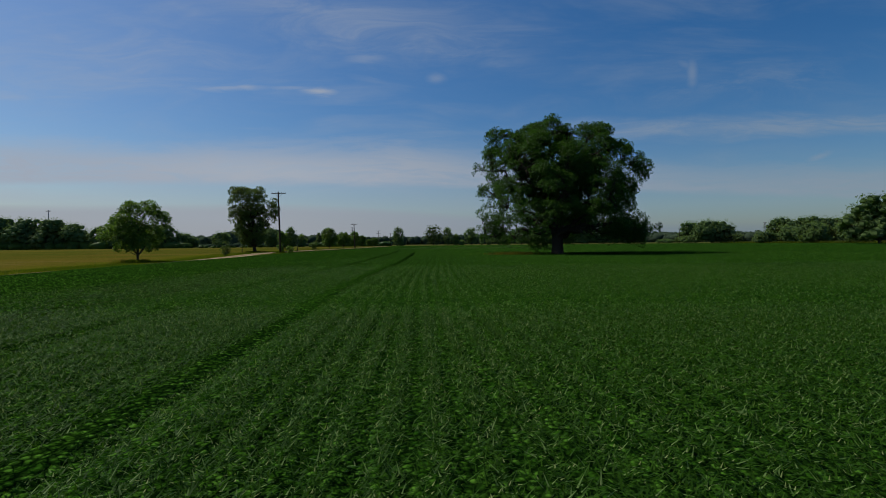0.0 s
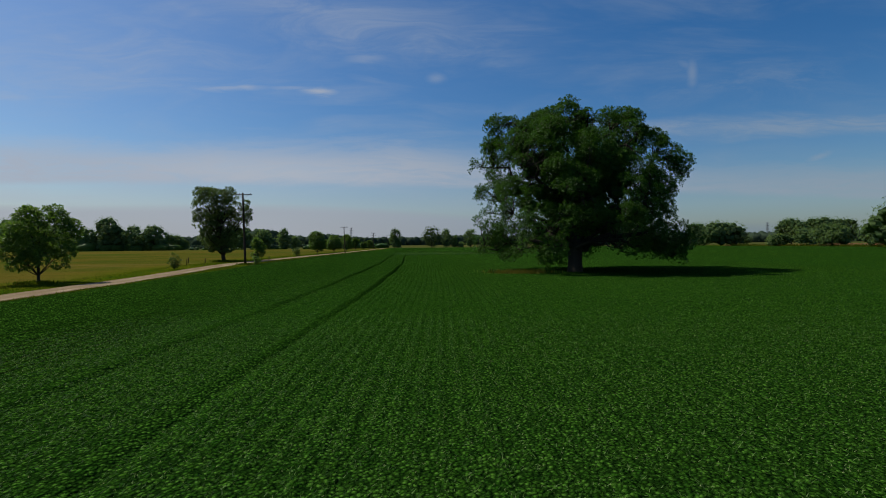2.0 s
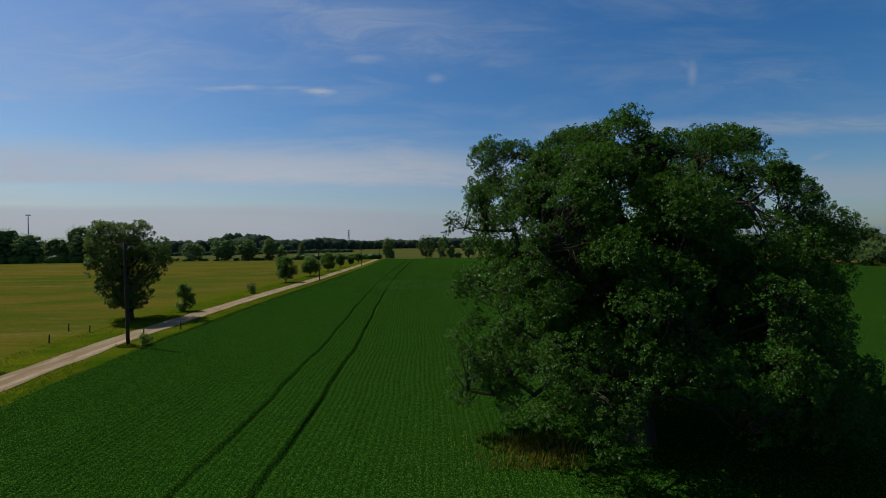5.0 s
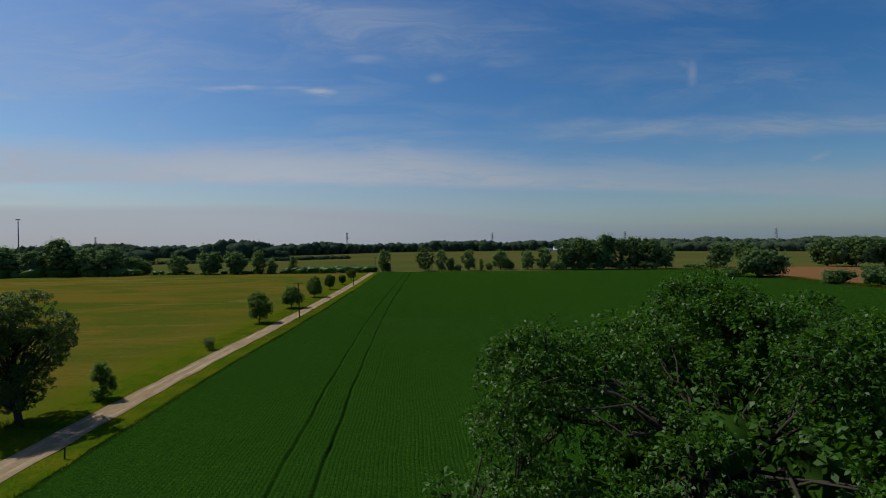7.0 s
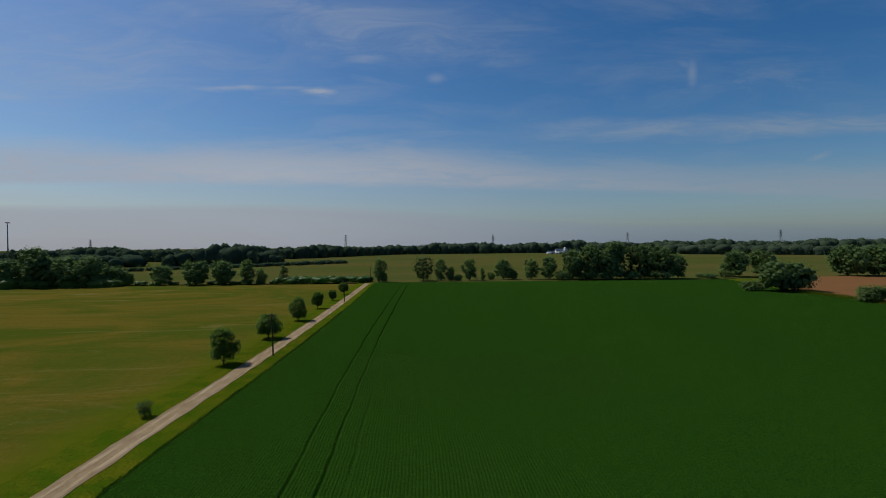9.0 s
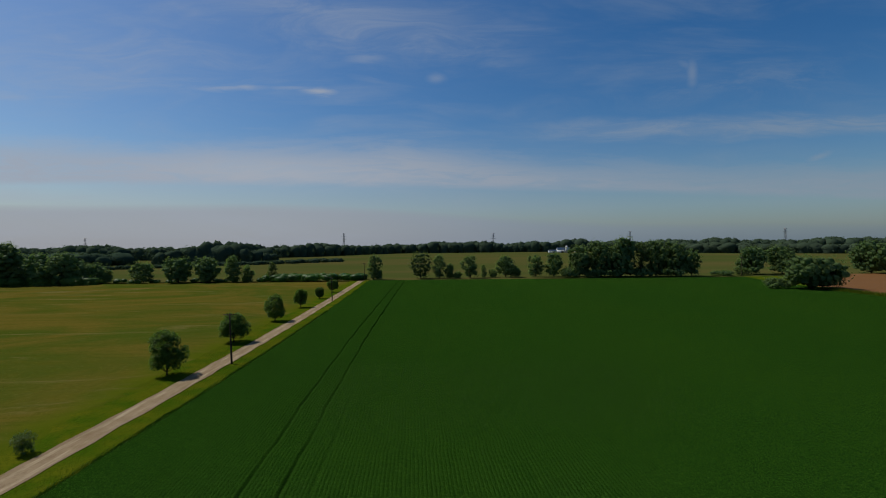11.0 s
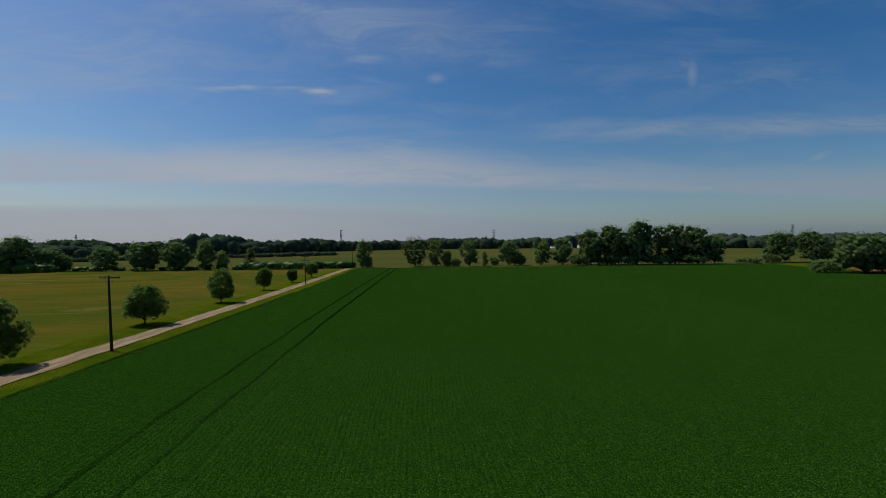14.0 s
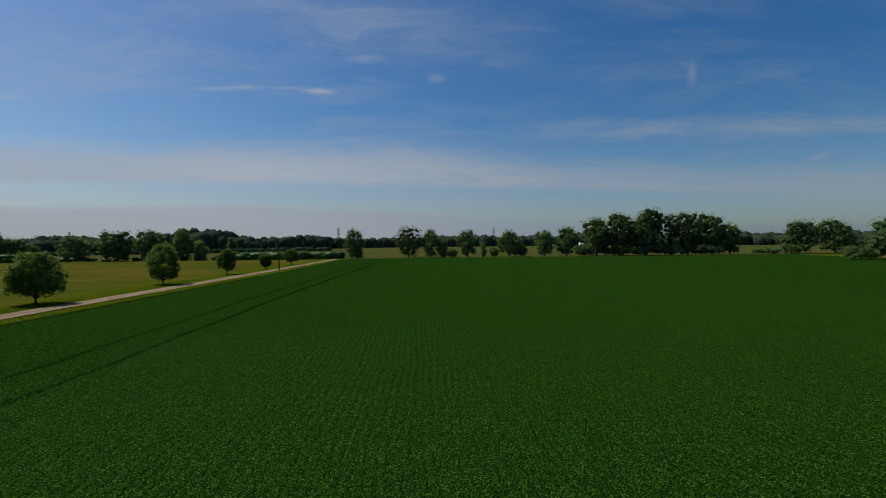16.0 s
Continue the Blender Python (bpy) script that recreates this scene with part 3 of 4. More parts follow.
def lane_array(y):
    return np.interp(y, np.arange(-80, 390, 4), [lane_x(v) for v in np.arange(-80, 390, 4)])


grass_tufts("verge_grass", 21, 26000, lambda r, y: lane_array(y) - 1.5 - 5.5 * r.random(len(y)) ** 1.2, 30, 240, 0.10, 0.024, VERGE_BLADE, "rough green grass along the lane", "grass")
grass_tufts("verge_grass", 22, 16000, lambda r, y: lane_array(y) + 1.5 + 3.0 * r.random(len(y)), 30, 240, 0.12, 0.022, VERGE_BLADE, "yellow-green grass between lane and crop", "grass")
grass_tufts("crop_edge", 24, 26000, lambda r, y: np.interp(y, np.arange(-80, 390, 5), [crop_left(v) for v in np.arange(-80, 390, 5)]) + 0.50 + 0.24 * r.normal(size=len(y)), 30, 250, 0.14, 0.020, CROP_LEAF, "straggling green crop leaves at the field edge", "crop")
grass_tufts("verge_grass", 26, 6000, lambda r, y: lane_array(y) + 1.6 + 2.6 * r.random(len(y)), 15, 80, 0.17, 0.022, VERGE_BLADE, "tall grass between lane and crop", "grass")
grass_tufts("field_margin", 27, 9000, lambda r, y: 172.5 + 2.2 * r.normal(size=len(y)), 150, 304, 0.95, 0.06, VERGE_BLADE, "tall rank grass on the far margin of the crop", "grass")
grass_tufts("meadow_grass", 23, 22000, lambda r, y: lane_array(y) - 5 - 75 * r.random(len(y)) ** 1.3, 40, 260, 0.10, 0.022, GRASS_BLADE, "tall dry seeding hay grass", "grass")


# ---------------------------------------------------------------- trees
def ball_template():
    """A round ball of 24 four-cornered faces."""
    q = np.array([-1.0, 0.0, 1.0])
    verts, faces = {}, []
    for axis in range(3):
        for sign in (-1, 1):
            grid = [[None] * 3 for _ in q]
            for i, a in enumerate(q):
                for j, b in enumerate(q):
                    p = [a, b]
                    p.insert(axis, float(sign))
                    grid[i][j] = verts.setdefault(tuple(p), len(verts))
            for i in range(2):
                for j in range(2):
                    faces.append([grid[i][j], grid[i + 1][j], grid[i + 1][j + 1], grid[i][j + 1]])
    return unit_rows(np.array(list(verts), float)), np.array(faces)


BALL_V, BALL_F = ball_template()


def hearts(rng, centres, radii, share, squash=0.85):
    """The dense leafy heart of each clump, an uneven ball well inside it."""
    n, k = len(centres), len(BALL_V)
    bumps = rng.uniform(0.72, 1.12, (n, k))
    v = centres[:, None, :] + BALL_V[None] * (bumps * radii[:, None] * share)[:, :, None] * np.array([1, 1, squash])
    f = BALL_F[None] + (np.arange(n) * k)[:, None, None]
    return v.reshape(-1, 3), f.reshape(-1, 4)


def rosettes(rng, centres, radii, outward, per_area, leaves, length, squash=0.85, up=0.35, wide=0.30):
    """Clumps covered with tufts, each a rosette of folded leaves that widen towards their ends."""
    count = np.maximum(4, np.round(per_area * radii ** 2)).astype(int)
    c, r, o = np.repeat(centres, count, axis=0), np.repeat(radii, count), np.repeat(outward, count, axis=0)
    n = len(c)
    d = unit_rows(unit_rows(rng.normal(size=(n, 3))) + o * 0.45 + np.array([0, 0, up]))
    p = c + d * (r * rng.uniform(0.70, 1.04, n))[:, None] * np.array([1, 1, squash])
    reach = np.repeat(rng.uniform(0.7, 1.3, n), leaves)
    p, d = np.repeat(p, leaves, axis=0), np.repeat(d, leaves, axis=0)
    n = len(p)
    way = unit_rows(d * 0.55 + unit_rows(rng.normal(size=(n, 3))) * 0.95 + np.array([0, 0, -0.10]))
    side = unit_rows(np.cross(way, np.array([0, 0, 1.0]) + rng.normal(size=(n, 3)) * 0.55 + d * 0.6))
    normal = np.cross(side, way)
    size = (length * rng.uniform(0.7, 1.25, n) * np.sqrt(reach))[:, None]
    foot = p + way * size * rng.uniform(0.05, 0.85, n)[:, None]
    v = np.empty((n, 4, 3))
    v[:, 0] = foot
    v[:, 1] = foot + way * size * 0.60 + side * size * wide + normal * size * 0.08
    v[:, 2] = foot + way * size - normal * size * 0.06 - np.array([0, 0, 0.12]) * size
    v[:, 3] = foot + way * size * 0.60 - side * size * wide + normal * size * 0.08
    return v.reshape(-1, 3), np.arange(n * 4).reshape(-1, 4)


def stacked(*meshes):
    """Several (places, corners) pairs as one."""
    verts, faces, n = [], [], 0
    for v, f in meshes:
        verts.append(v)
        faces.append(f + n)
        n += len(v)
    return np.vstack(verts), np.vstack(faces)


def clumps_on(rng, n, radius_at, centre_at, z0, z1, size, packing=0.80, inner=0.12, tries=60):
    """Clumps strewn over a crown's outline, spaced by their size: radius_at(angle, z), centre_at(z) -> x, y."""
    found = np.empty((0, 4))
    for _ in range(n * tries):
        if len(found) >= n:
            break
        z, a = rng.uniform(z0, z1), rng.uniform(0, math.tau)
        full = radius_at(a, z)
        top = radius_at(a, (z0 + z1) / 2)
        if rng.random() > 0.25 + full / max(top, 0.1):
            continue
        r = size * rng.uniform(0.72, 1.28)
        reach = max(0.15 * full, full - r * 0.85) * (1.0 if rng.random() > inner else rng.uniform(0.35, 0.75))
        cx, cy = centre_at(z)
        q = np.array([cx + reach * math.cos(a), cy + reach * math.sin(a), z, r])
        if len(found) and np.any(np.linalg.norm(found[:, :3] - q[:3], axis=1) < packing * 0.5 * (found[:, 3] + r)):
            continue
        found = np.vstack([found, q])
    return found


def tree(name, x, y, height, width, stem, label, category, seed, leaf, per_area, leaves, mat, group="", clump=0.17, n=40, trunk_r=None, lean=(0.0, 0.0), rough=0.16, heart=0.72, limbs=8, shape=0.45, z=-0.05, to_ground=False, tip=2.2):
    """A broadleaved tree: trunk, limbs to the larger clumps, and an uneven clumped crown. shape: the height of its widest part, as a share of the crown's."""
    rng = np.random.default_rng(seed)
    root = thing(name, x, y, z, label, category, group)
    base = height * 0.03 if to_ground else stem
    tall = height - base
    phase = rng.uniform(0, 6.28, 4)
    size = clump * width * (0.75 + 0.25 * min(1.0, tall / width))

    def radius(a, h):
        u = (h - base) / tall
        if u > shape:
            form = max(0.0, 1 - ((u - shape) / (1.02 - shape)) ** tip) ** 0.5
        else:
            form = 0.62 + 0.38 * (u / shape) ** 0.7 if to_ground else max(0.0, 1 - ((shape - u) / (shape * 1.04)) ** 2.4) ** 0.5
        return width * 0.43 * form * (1 + rough * (math.sin(2 * a + phase[0] + 3 * u) + math.sin(3 * a + phase[1] - 5 * u) + 0.8 * math.sin(7 * u + phase[2] + a)) * 0.6)

    lobes = clumps_on(rng, n, radius, lambda h: (lean[0] * (h - base) / tall, lean[1] * (h - base) / tall), base + size * 0.55, height - size * 0.7, size, 0.70 if to_ground else 0.84, 0.15)
    at, r = lobes[:, :3], lobes[:, 3]
    outward = unit_rows(at - np.array([lean[0] * 0.5, lean[1] * 0.5, base + tall * 0.35]))
    tr = trunk_r or height * 0.020
    high = base + tall * 0.72
    trunk = [(0, 0, 0), (0.02, 0, min(0.3, stem * 0.2 + 0.05)), (lean[0] * 0.1, lean[1] * 0.1, max(0.4, stem * 0.6)), (lean[0] * 0.25 + 0.03, lean[1] * 0.2, base + tall * 0.18), (lean[0] * 0.45, lean[1] * 0.4 + 0.04, base + tall * 0.42), (lean[0] * 0.7, lean[1] * 0.7, high)]
    part("trunk", Solid().tube(trunk, [tr * 1.5, tr * 1.1, tr, tr * 0.85, tr * 0.55, tr * 0.2], 9).mesh("trunk", BARK), root)
    branch = Solid()
    for i in rng.permutation(len(at))[:limbs * 3]:
        k = 2 + min(2, int(max(0.0, at[i, 2] - base) / tall * 3.2))
        start = np.array(trunk[k], float)
        r0 = tr * (0.42 if k < 4 else 0.28)
        branch.tube(bent(rng, start, at[i], 5, 0.09, 0.14), np.linspace(r0, r0 * 0.25, 5), 5)
        for _ in range(2):
            branch.tube(bent(rng, at[i], at[i] + unit_rows(rng.normal(size=(1, 3)))[0] * r[i] * 0.95, 3, 0.1), np.array([r0 * 0.25, r0 * 0.16, r0 * 0.08]), 4)
    part("branchwork", branch.mesh("branchwork", BARK), root)
    crown = rosettes(rng, at, r, outward, per_area / size ** 2, leaves, leaf)
    if heart:
        crown = stacked(hearts(rng, at, r, heart), crown)
    part("crown", mesh_of("crown", *crown, mat), root)
    return root


def big_oak():
    """The old field oak: a short stout trunk under a wide crown whose skirts hang almost to the crop."""
    rng = np.random.default_rng(77)
    ox, oy = 14.2, 60.9
    root = thing("oak_tree", ox, oy, FIELD_LEVEL - 0.05, "huge old oak with broad dark green crown standing in the crop", "tree")
    west = lambda z: float(np.interp(z, [1.0, 3.5, 6.0, 8.7, 10.4, 12.5, 14.5, 16.0, 17.2, 18.4], [9.4, 9.6, 9.0, 8.6, 9.4, 9.8, 8.6, 6.8, 4.8, 2.2]))
    east = lambda z: float(np.interp(z, [1.0, 4.0, 6.5, 7.5, 9.5, 11.0, 13.0, 15.0, 16.2, 17.2, 18.2], [9.0, 9.2, 8.8, 9.4, 10.4, 10.4, 10.0, 8.8, 7.4, 4.8, 0.6]))
    depth = lambda z: float(np.interp(z, [1.0, 6.0, 10.0, 13.0, 15.0, 16.5, 17.6, 18.4], [8.2, 8.8, 9.0, 8.4, 6.8, 4.8, 2.8, 1.0]))
    centre = lambda z: (15.0 if z < 10 else 15.0 - 0.10 * (z - 10), float(np.interp(z, [1.0, 4.0, 8.0, 11.0, 14.0, 17.0], [62.0, 62.2, 63.0, 64.4, 66.2, 66.8])))

    def radius(a, z):
        c, d = math.cos(a), math.sin(a)
        wide = west(z) if c < 0 else east(z)
        plain = 1.0 / math.sqrt((c / wide) ** 2 + (d / depth(z)) ** 2)
        return plain * (1 + 0.05 * math.sin(3 * a + z * 0.8) + 0.05 * math.sin(5 * a - z * 1.1 + 1.0))

    # great rounded heads of foliage with dark clefts between them
    heads = clumps_on(rng, 92, radius, centre, 2.6, 15.6, 1.95, 1.24, 0.10)
    keep = []
    for x, y, z, r in heads:
        a = math.atan2(y - 63.0, x - 15.0)
        front = abs(math.atan2(math.sin(a + 1.66), math.cos(a + 1.66)))
        keep.append(not (front < 0.26 and z < 4.6))
    heads = heads[np.array(keep)]
    # summits, the western shoulder, the eastern shoulder, a front bough and a low arm reaching east
    heads = np.vstack([heads, [(12.1, 65.6, 15.6, 2.0), (10.5, 65.4, 15.4, 1.5), (13.7, 65.8, 16.1, 1.5), (23.6, 65.0, 14.2, 1.5), (15.4, 66.2, 15.2, 1.8), (18.6, 67.0, 15.2, 1.8), (22.6, 65.6, 13.9, 1.8), (24.6, 64.6, 12.9, 1.5), (7.3, 67.3, 13.2, 1.8), (5.6, 66.8, 11.7, 1.4), (6.2, 62.6, 8.2, 1.6), (5.9, 62.2, 5.4, 1.5), (5.6, 61.8, 3.2, 1.4), (24.9, 64.6, 10.8, 1.6), (10.4, 58.6, 11.8, 1.8), (8.8, 62.0, 12.4, 1.6), (26.6, 62.6, 3.4, 1.25)]])
    lobes = []
    for x, y, z, r in heads:
        cx, cy = centre(z)
        away = unit_rows(np.array([[x - cx, y - cy, 0.9 * (z - 7.5)]]))[0]
        m = int(round(3.4 * r * r)) + 2
        for d in unit_rows(unit_rows(rng.normal(size=(m, 3))) + away * 0.55 + np.array([0, 0, 0.25])):
            q = rng.uniform(0.60, 0.84) * r
            lobes.append((x + d[0] * q, y + d[1] * q, z + d[2] * q * 0.9, r * rng.uniform(0.30, 0.46)))
    lobes = np.array(lobes)
    skirts = []
    for k in range(44):
        a = k * math.tau / 44 + rng.uniform(-0.06, 0.06)
        if abs(math.atan2(math.sin(a + 1.66), math.cos(a + 1.66))) > 0.20:
            q = radius(a, 2.0) * rng.uniform(0.78, 0.93)
            skirts.append((15.0 + q * math.cos(a), 62.0 + q * math.sin(a), rng.uniform(1.9, 3.3), rng.uniform(0.6, 0.95)))
    deep = []
    for k in range(96):
        a, z = rng.uniform(0, math.tau), rng.uniform(4.5, 15.0)
        cx, cy = centre(z)
        q = radius(a, z) * rng.uniform(0.2, 0.68)
        deep.append((cx + q * math.cos(a), cy + q * math.sin(a), z, rng.uniform(1.0, 1.5)))
    lobes = np.vstack([lobes, skirts, deep])
    at = lobes[:, :3] - np.array([ox, oy, 0.0])
    size = lobes[:, 3]
    axis = np.array([[c[0] - ox, c[1] - oy, z * 0.55 + 2.0] for z in lobes[:, 2] for c in [centre(z)]])
    outward = unit_rows(at - axis)

    trunk = [(0, 0, 0), (-0.05, 0.0, 0.4), (0.0, 0.1, 1.4), (0.05, 0.2, 2.6), (0.2, 0.7, 4.2), (0.5, 1.8, 6.8), (0.7, 3.0, 9.6), (0.4, 4.4, 13.0)]
    part("trunk", Solid().tube(trunk, [1.02, 0.78, 0.66, 0.68, 0.60, 0.46, 0.32, 0.12], 16).mesh("trunk", BARK), root)
    # great boughs to well-spread clumps, then branches from the nearest bough to every clump
    picks = [int(np.argmax(size))]
    while len(picks) < 34:
        picks.append(int(np.argmax(np.min(np.linalg.norm(at[:, None] - at[picks][None], axis=2), axis=1))))
    boughs = []
    for i in picks:
        start = np.array(trunk[min(6, 3 + int(max(0.0, at[i, 2] - 4.0) / 2.8))], float)
        span = np.linalg.norm(at[i] - start)
        line = bent(rng, start, start + (at[i] - start) * 0.93, 9, 0.07, 0.16 if at[i, 2] > 5 else 0.42)
        wood = Solid().tube(line, np.linspace(0.13 + 0.016 * span, 0.045, 9), 8)
        boughs.append((line, wood))
    for i in range(len(at)):
        reach = [(np.linalg.norm(line[k] - at[i]), b, k) for b, (line, _) in enumerate(boughs) for k in range(3, 9)]
        gap, b, k = min(reach)
        line, wood = boughs[b]
        if gap > 0.3:
            wood.tube(bent(rng, line[k], at[i], 5, 0.12, 0.10), np.linspace(0.016 + 0.010 * min(gap, 4.0), 0.012, 5), 5)
        for _ in range(2):
            tip = at[i] + unit_rows(rng.normal(size=(1, 3)))[0] * size[i] * 0.8
            wood.tube(bent(rng, at[i], tip, 3, 0.15, 0.05), np.array([0.022, 0.014, 0.006]), 4)
    for line, wood in boughs:
        part("bough", wood.mesh("bough", BARK), root)
    near = (lobes[:, 1] < 64.5) | ((lobes[:, 2] > 12.5) & (lobes[:, 1] < 68.5))
    near[-len(deep):] = False
    inside = len(lobes) - len(deep)
    crown = stacked(hearts(rng, at[inside:], size[inside:], 0.7), rosettes(rng, at[near], size[near], outward[near], 54, 15, 0.102, 0.85), rosettes(rng, at[~near], size[~near], outward[~near], 24, 6, 0.20, 0.85))
    part("crown", mesh_of("crown", *crown, OAK_LEAF), root)


big_oak()
for seed, px, py, q in ((28, -34.9, 56.0, 0.9), (29, -40.0, 105.0, 1.3), (30, -28.4, 86.0, 0.6)):
    grass_tufts("weed_patch", seed, 420, lambda r, y, px=px, q=q: px + q * r.normal(size=len(y)), py - q, py + q * 0.7, 0.30, 0.03, VERGE_BLADE, "rank uncut grass round a trunk foot beside the lane", "weeds")
grass_tufts("weed_patch", 25, 1500, lambda r, y: 8.4 + 1.3 * r.normal(size=len(y)), 57.6, 61.6, 0.34, 0.022, GRASS_BLADE, "dry yellowish weeds at the foot of the oak", "weeds")

LANE_GROUP = "young trees along the lane"
# x, y, height, width, stem, height of the widest part, foot
for i, (x, y, h, w, stem, shape, foot) in enumerate([(-34.9, 56.2, 6.9, 6.9, 1.2, 0.36, -0.34), (-39.7, 172.0, 7.4, 5.8, 0.9, 0.42, -0.05), (-40.3, 199.4, 6.2, 7.0, 1.1, 0.40, -0.05), (-41.2, 228.7, 7.4, 6.2, 1.1, 0.42, -0.05),
                                        (-42.6, 258.5, 6.2, 4.6, 1.2, 0.45, -0.05), (-42.9, 285.5, 4.5, 3.8, 0.8, 0.45, -0.05), (-43.6, 312.5, 5.6, 5.2, 1.3, 0.45, -0.05)]):
    first = i == 0
    tree("lane_tree", x, y, h, w, stem, "young round-crowned deciduous tree on the grass beside the lane", "tree", 100 + i, 0.21, 30 if first else 20, 12 if first else 11, TREE_LEAF, LANE_GROUP,
         0.12, 44 if first else 62, 0.12, (0.1, 0.0), 0.22 if first else 0.18, 0.0 if first else 0.50, 14, shape, foot, False, 1.35 if first else 1.8)

tree("shade_tree", -40.3, 105.4, 14.2, 9.8, 2.0, "tall spreading grey-green tree shading the gravel lane", "tree", 131, 0.20, 44, 15, WILLOW_LEAF, "", 0.12, 92, 0.34, (-1.3, 0.2), 0.34, 0.0, 26, 0.58, -0.2, False, 2.8)
tree("bushy_sapling", -36.9, 113.3, 4.6, 3.3, 0.4, "small bushy sapling on the grass verge", "bush", 132, 0.17, 20, 9, TREE_LEAF, "", 0.16, 34, 0.07, (0, 0), 0.26, 0.5, 8, 0.35, -0.05, True, 1.4)
tree("shrub", -37.3, 141.3, 2.3, 2.4, 0.1, "small loose shrub in the meadow edge", "bush", 133, 0.16, 14, 7, WILLOW_LEAF, "", 0.19, 20, 0.04, (0, 0), 0.3, 0.0, 6, 0.4, -0.05, True)
tree("shrub", -33.8, 76.4, 2.2, 1.4, 0.1, "small upright shrub beside the lane", "bush", 134, 0.14, 14, 7, WILLOW_LEAF, "", 0.2, 14, 0.04, (0, 0), 0.3, 0.0, 5, 0.4, -0.1, True)
tree("shrub", -27.0, 86.8, 1.5, 1.3, 0.0, "low weedy shrub at the foot of the pole", "bush", 135, 0.13, 14, 7, TREE_LEAF, "", 0.2, 12, 0.03, (0, 0), 0.3, 0.0, 4, 0.4, -0.05, True)

# hedgerow trees at the far end of the fields: x, y, height, width, stem, leaf
HEDGE = [(-36.1, 389, 15.2, 9.0, 2.0, 0), (-33.0, 390, 6.0, 6.0, 0.2, 0), (-7.9, 395, 16.4, 14.0, 0.6, 1), (4.0, 394, 14.8, 8.6, 0.8, 0), (10.2, 393, 9.4, 6.0, 0.4, 0), (15.0, 392, 4.2, 6.5, 0.0, 0), (22.6, 395, 14.6, 10.0, 0.6, 0),
         (31.4, 398, 7.8, 4.2, 0.2, 0), (37.0, 398, 5.0, 6.0, 0.0, 0), (45.4, 401, 14.2, 12.0, 0.4, 0), (52.0, 400, 6.0, 7.0, 0.0, 0), (63.9, 400, 14.4, 9.8, 0.6, 0), (75.6, 399, 15.6, 12.6, 0.4, 0),
         (91.0, 397, 20.5, 18.0, 0.8, 0), (104.0, 395, 22.5, 17.0, 0.8, 0), (115.5, 394, 25.0, 18.5, 1.0, 0), (129.0, 395, 22.5, 14.0, 2.2, 1), (138.0, 396, 23.0, 15.0, 2.0, 0), (149.5, 394, 21.8, 17.0, 1.0, 0), (159.5, 395, 16.0, 11.0, 0.4, 0),
         (84.0, 393, 6.0, 14.0, 0.0, 0), (110.0, 391, 5.5, 16.0, 0.0, 0), (126.0, 391, 6.0, 16.0, 0.0, 0), (143.0, 391, 5.5, 16.0, 0.0, 0), (98.0, 391, 5.5, 14.0, 0.0, 0),
         (178.0, 394, 3.4, 14.0, 0.0, 0), (189.0, 392, 5.0, 9.0, 0.0, 1), (201.0, 402, 18.0, 19.0, 1.2, 0), (222.0, 404, 18.5, 18.5, 1.0, 0), (240.0, 408, 8.0, 18.0, 0.2, 0),
         (167.0, 306, 15.6, 23.0, 0.4, 0), (176.5, 309, 9.5, 13.0, 0.2, 1), (155.5, 309, 5.0, 12.0, 0.0, 0), (171.5, 262, 6.4, 13.5, 0.0, 0), (277.0, 402, 21.5, 22.0, 1.0, 0), (296.0, 400, 22.0, 23.0, 1.0, 0), (318.0, 402, 21.0, 22.0, 1.0, 0),
         (-240.0, 368, 25.5, 20.0, 1.4, 0), (-255.0, 366, 16.8, 15.0, 1.0, 0), (-222.0, 369, 19.0, 17.0, 0.8, 0), (-208.5, 370, 19.5, 16.0, 0.8, 0), (-199.0, 378, 12.2, 13.0, 0.4, 0), (-192.0, 381, 8.0, 6.5, 0.2, 0),
         (-170.3, 380, 12.6, 12.4, 0.6, 0), (-148.5, 378, 15.4, 15.6, 0.6, 0), (-133.1, 380, 15.8, 15.0, 0.6, 0), (-117.5, 379, 16.0, 10.0, 0.6, 0), (-109.0, 380, 10.0, 7.6, 0.2, 0), (-98.4, 391, 11.2, 6.4, 1.6, 1),
         (-272.0, 366, 20.0, 20.0, 0.8, 0), (-290.0, 366, 24.0, 24.0, 0.8, 0), (-310.0, 368, 25.0, 24.0, 0.8, 0), (-332.0, 370, 26.0, 26.0, 0.8, 0), (-354.0, 372, 26.0, 26.0, 0.8, 0), (-376.0, 372, 25.0, 26.0, 0.8, 0), (-398.0, 374, 26.0, 28.0, 0.8, 0),
         (156.0, 176, 19.0, 20.0, 1.0, 0), (176.0, 180, 18.0, 20.0, 1.0, 0), (174.0, 205, 13.0, 15.0, 0.6, 0), (172.0, 228, 10.0, 14.0, 0.4, 0), (176.0, 247, 9.0, 15.0, 0.2, 0)]
HEDGE_GROUP = "hedgerow trees round the fields"
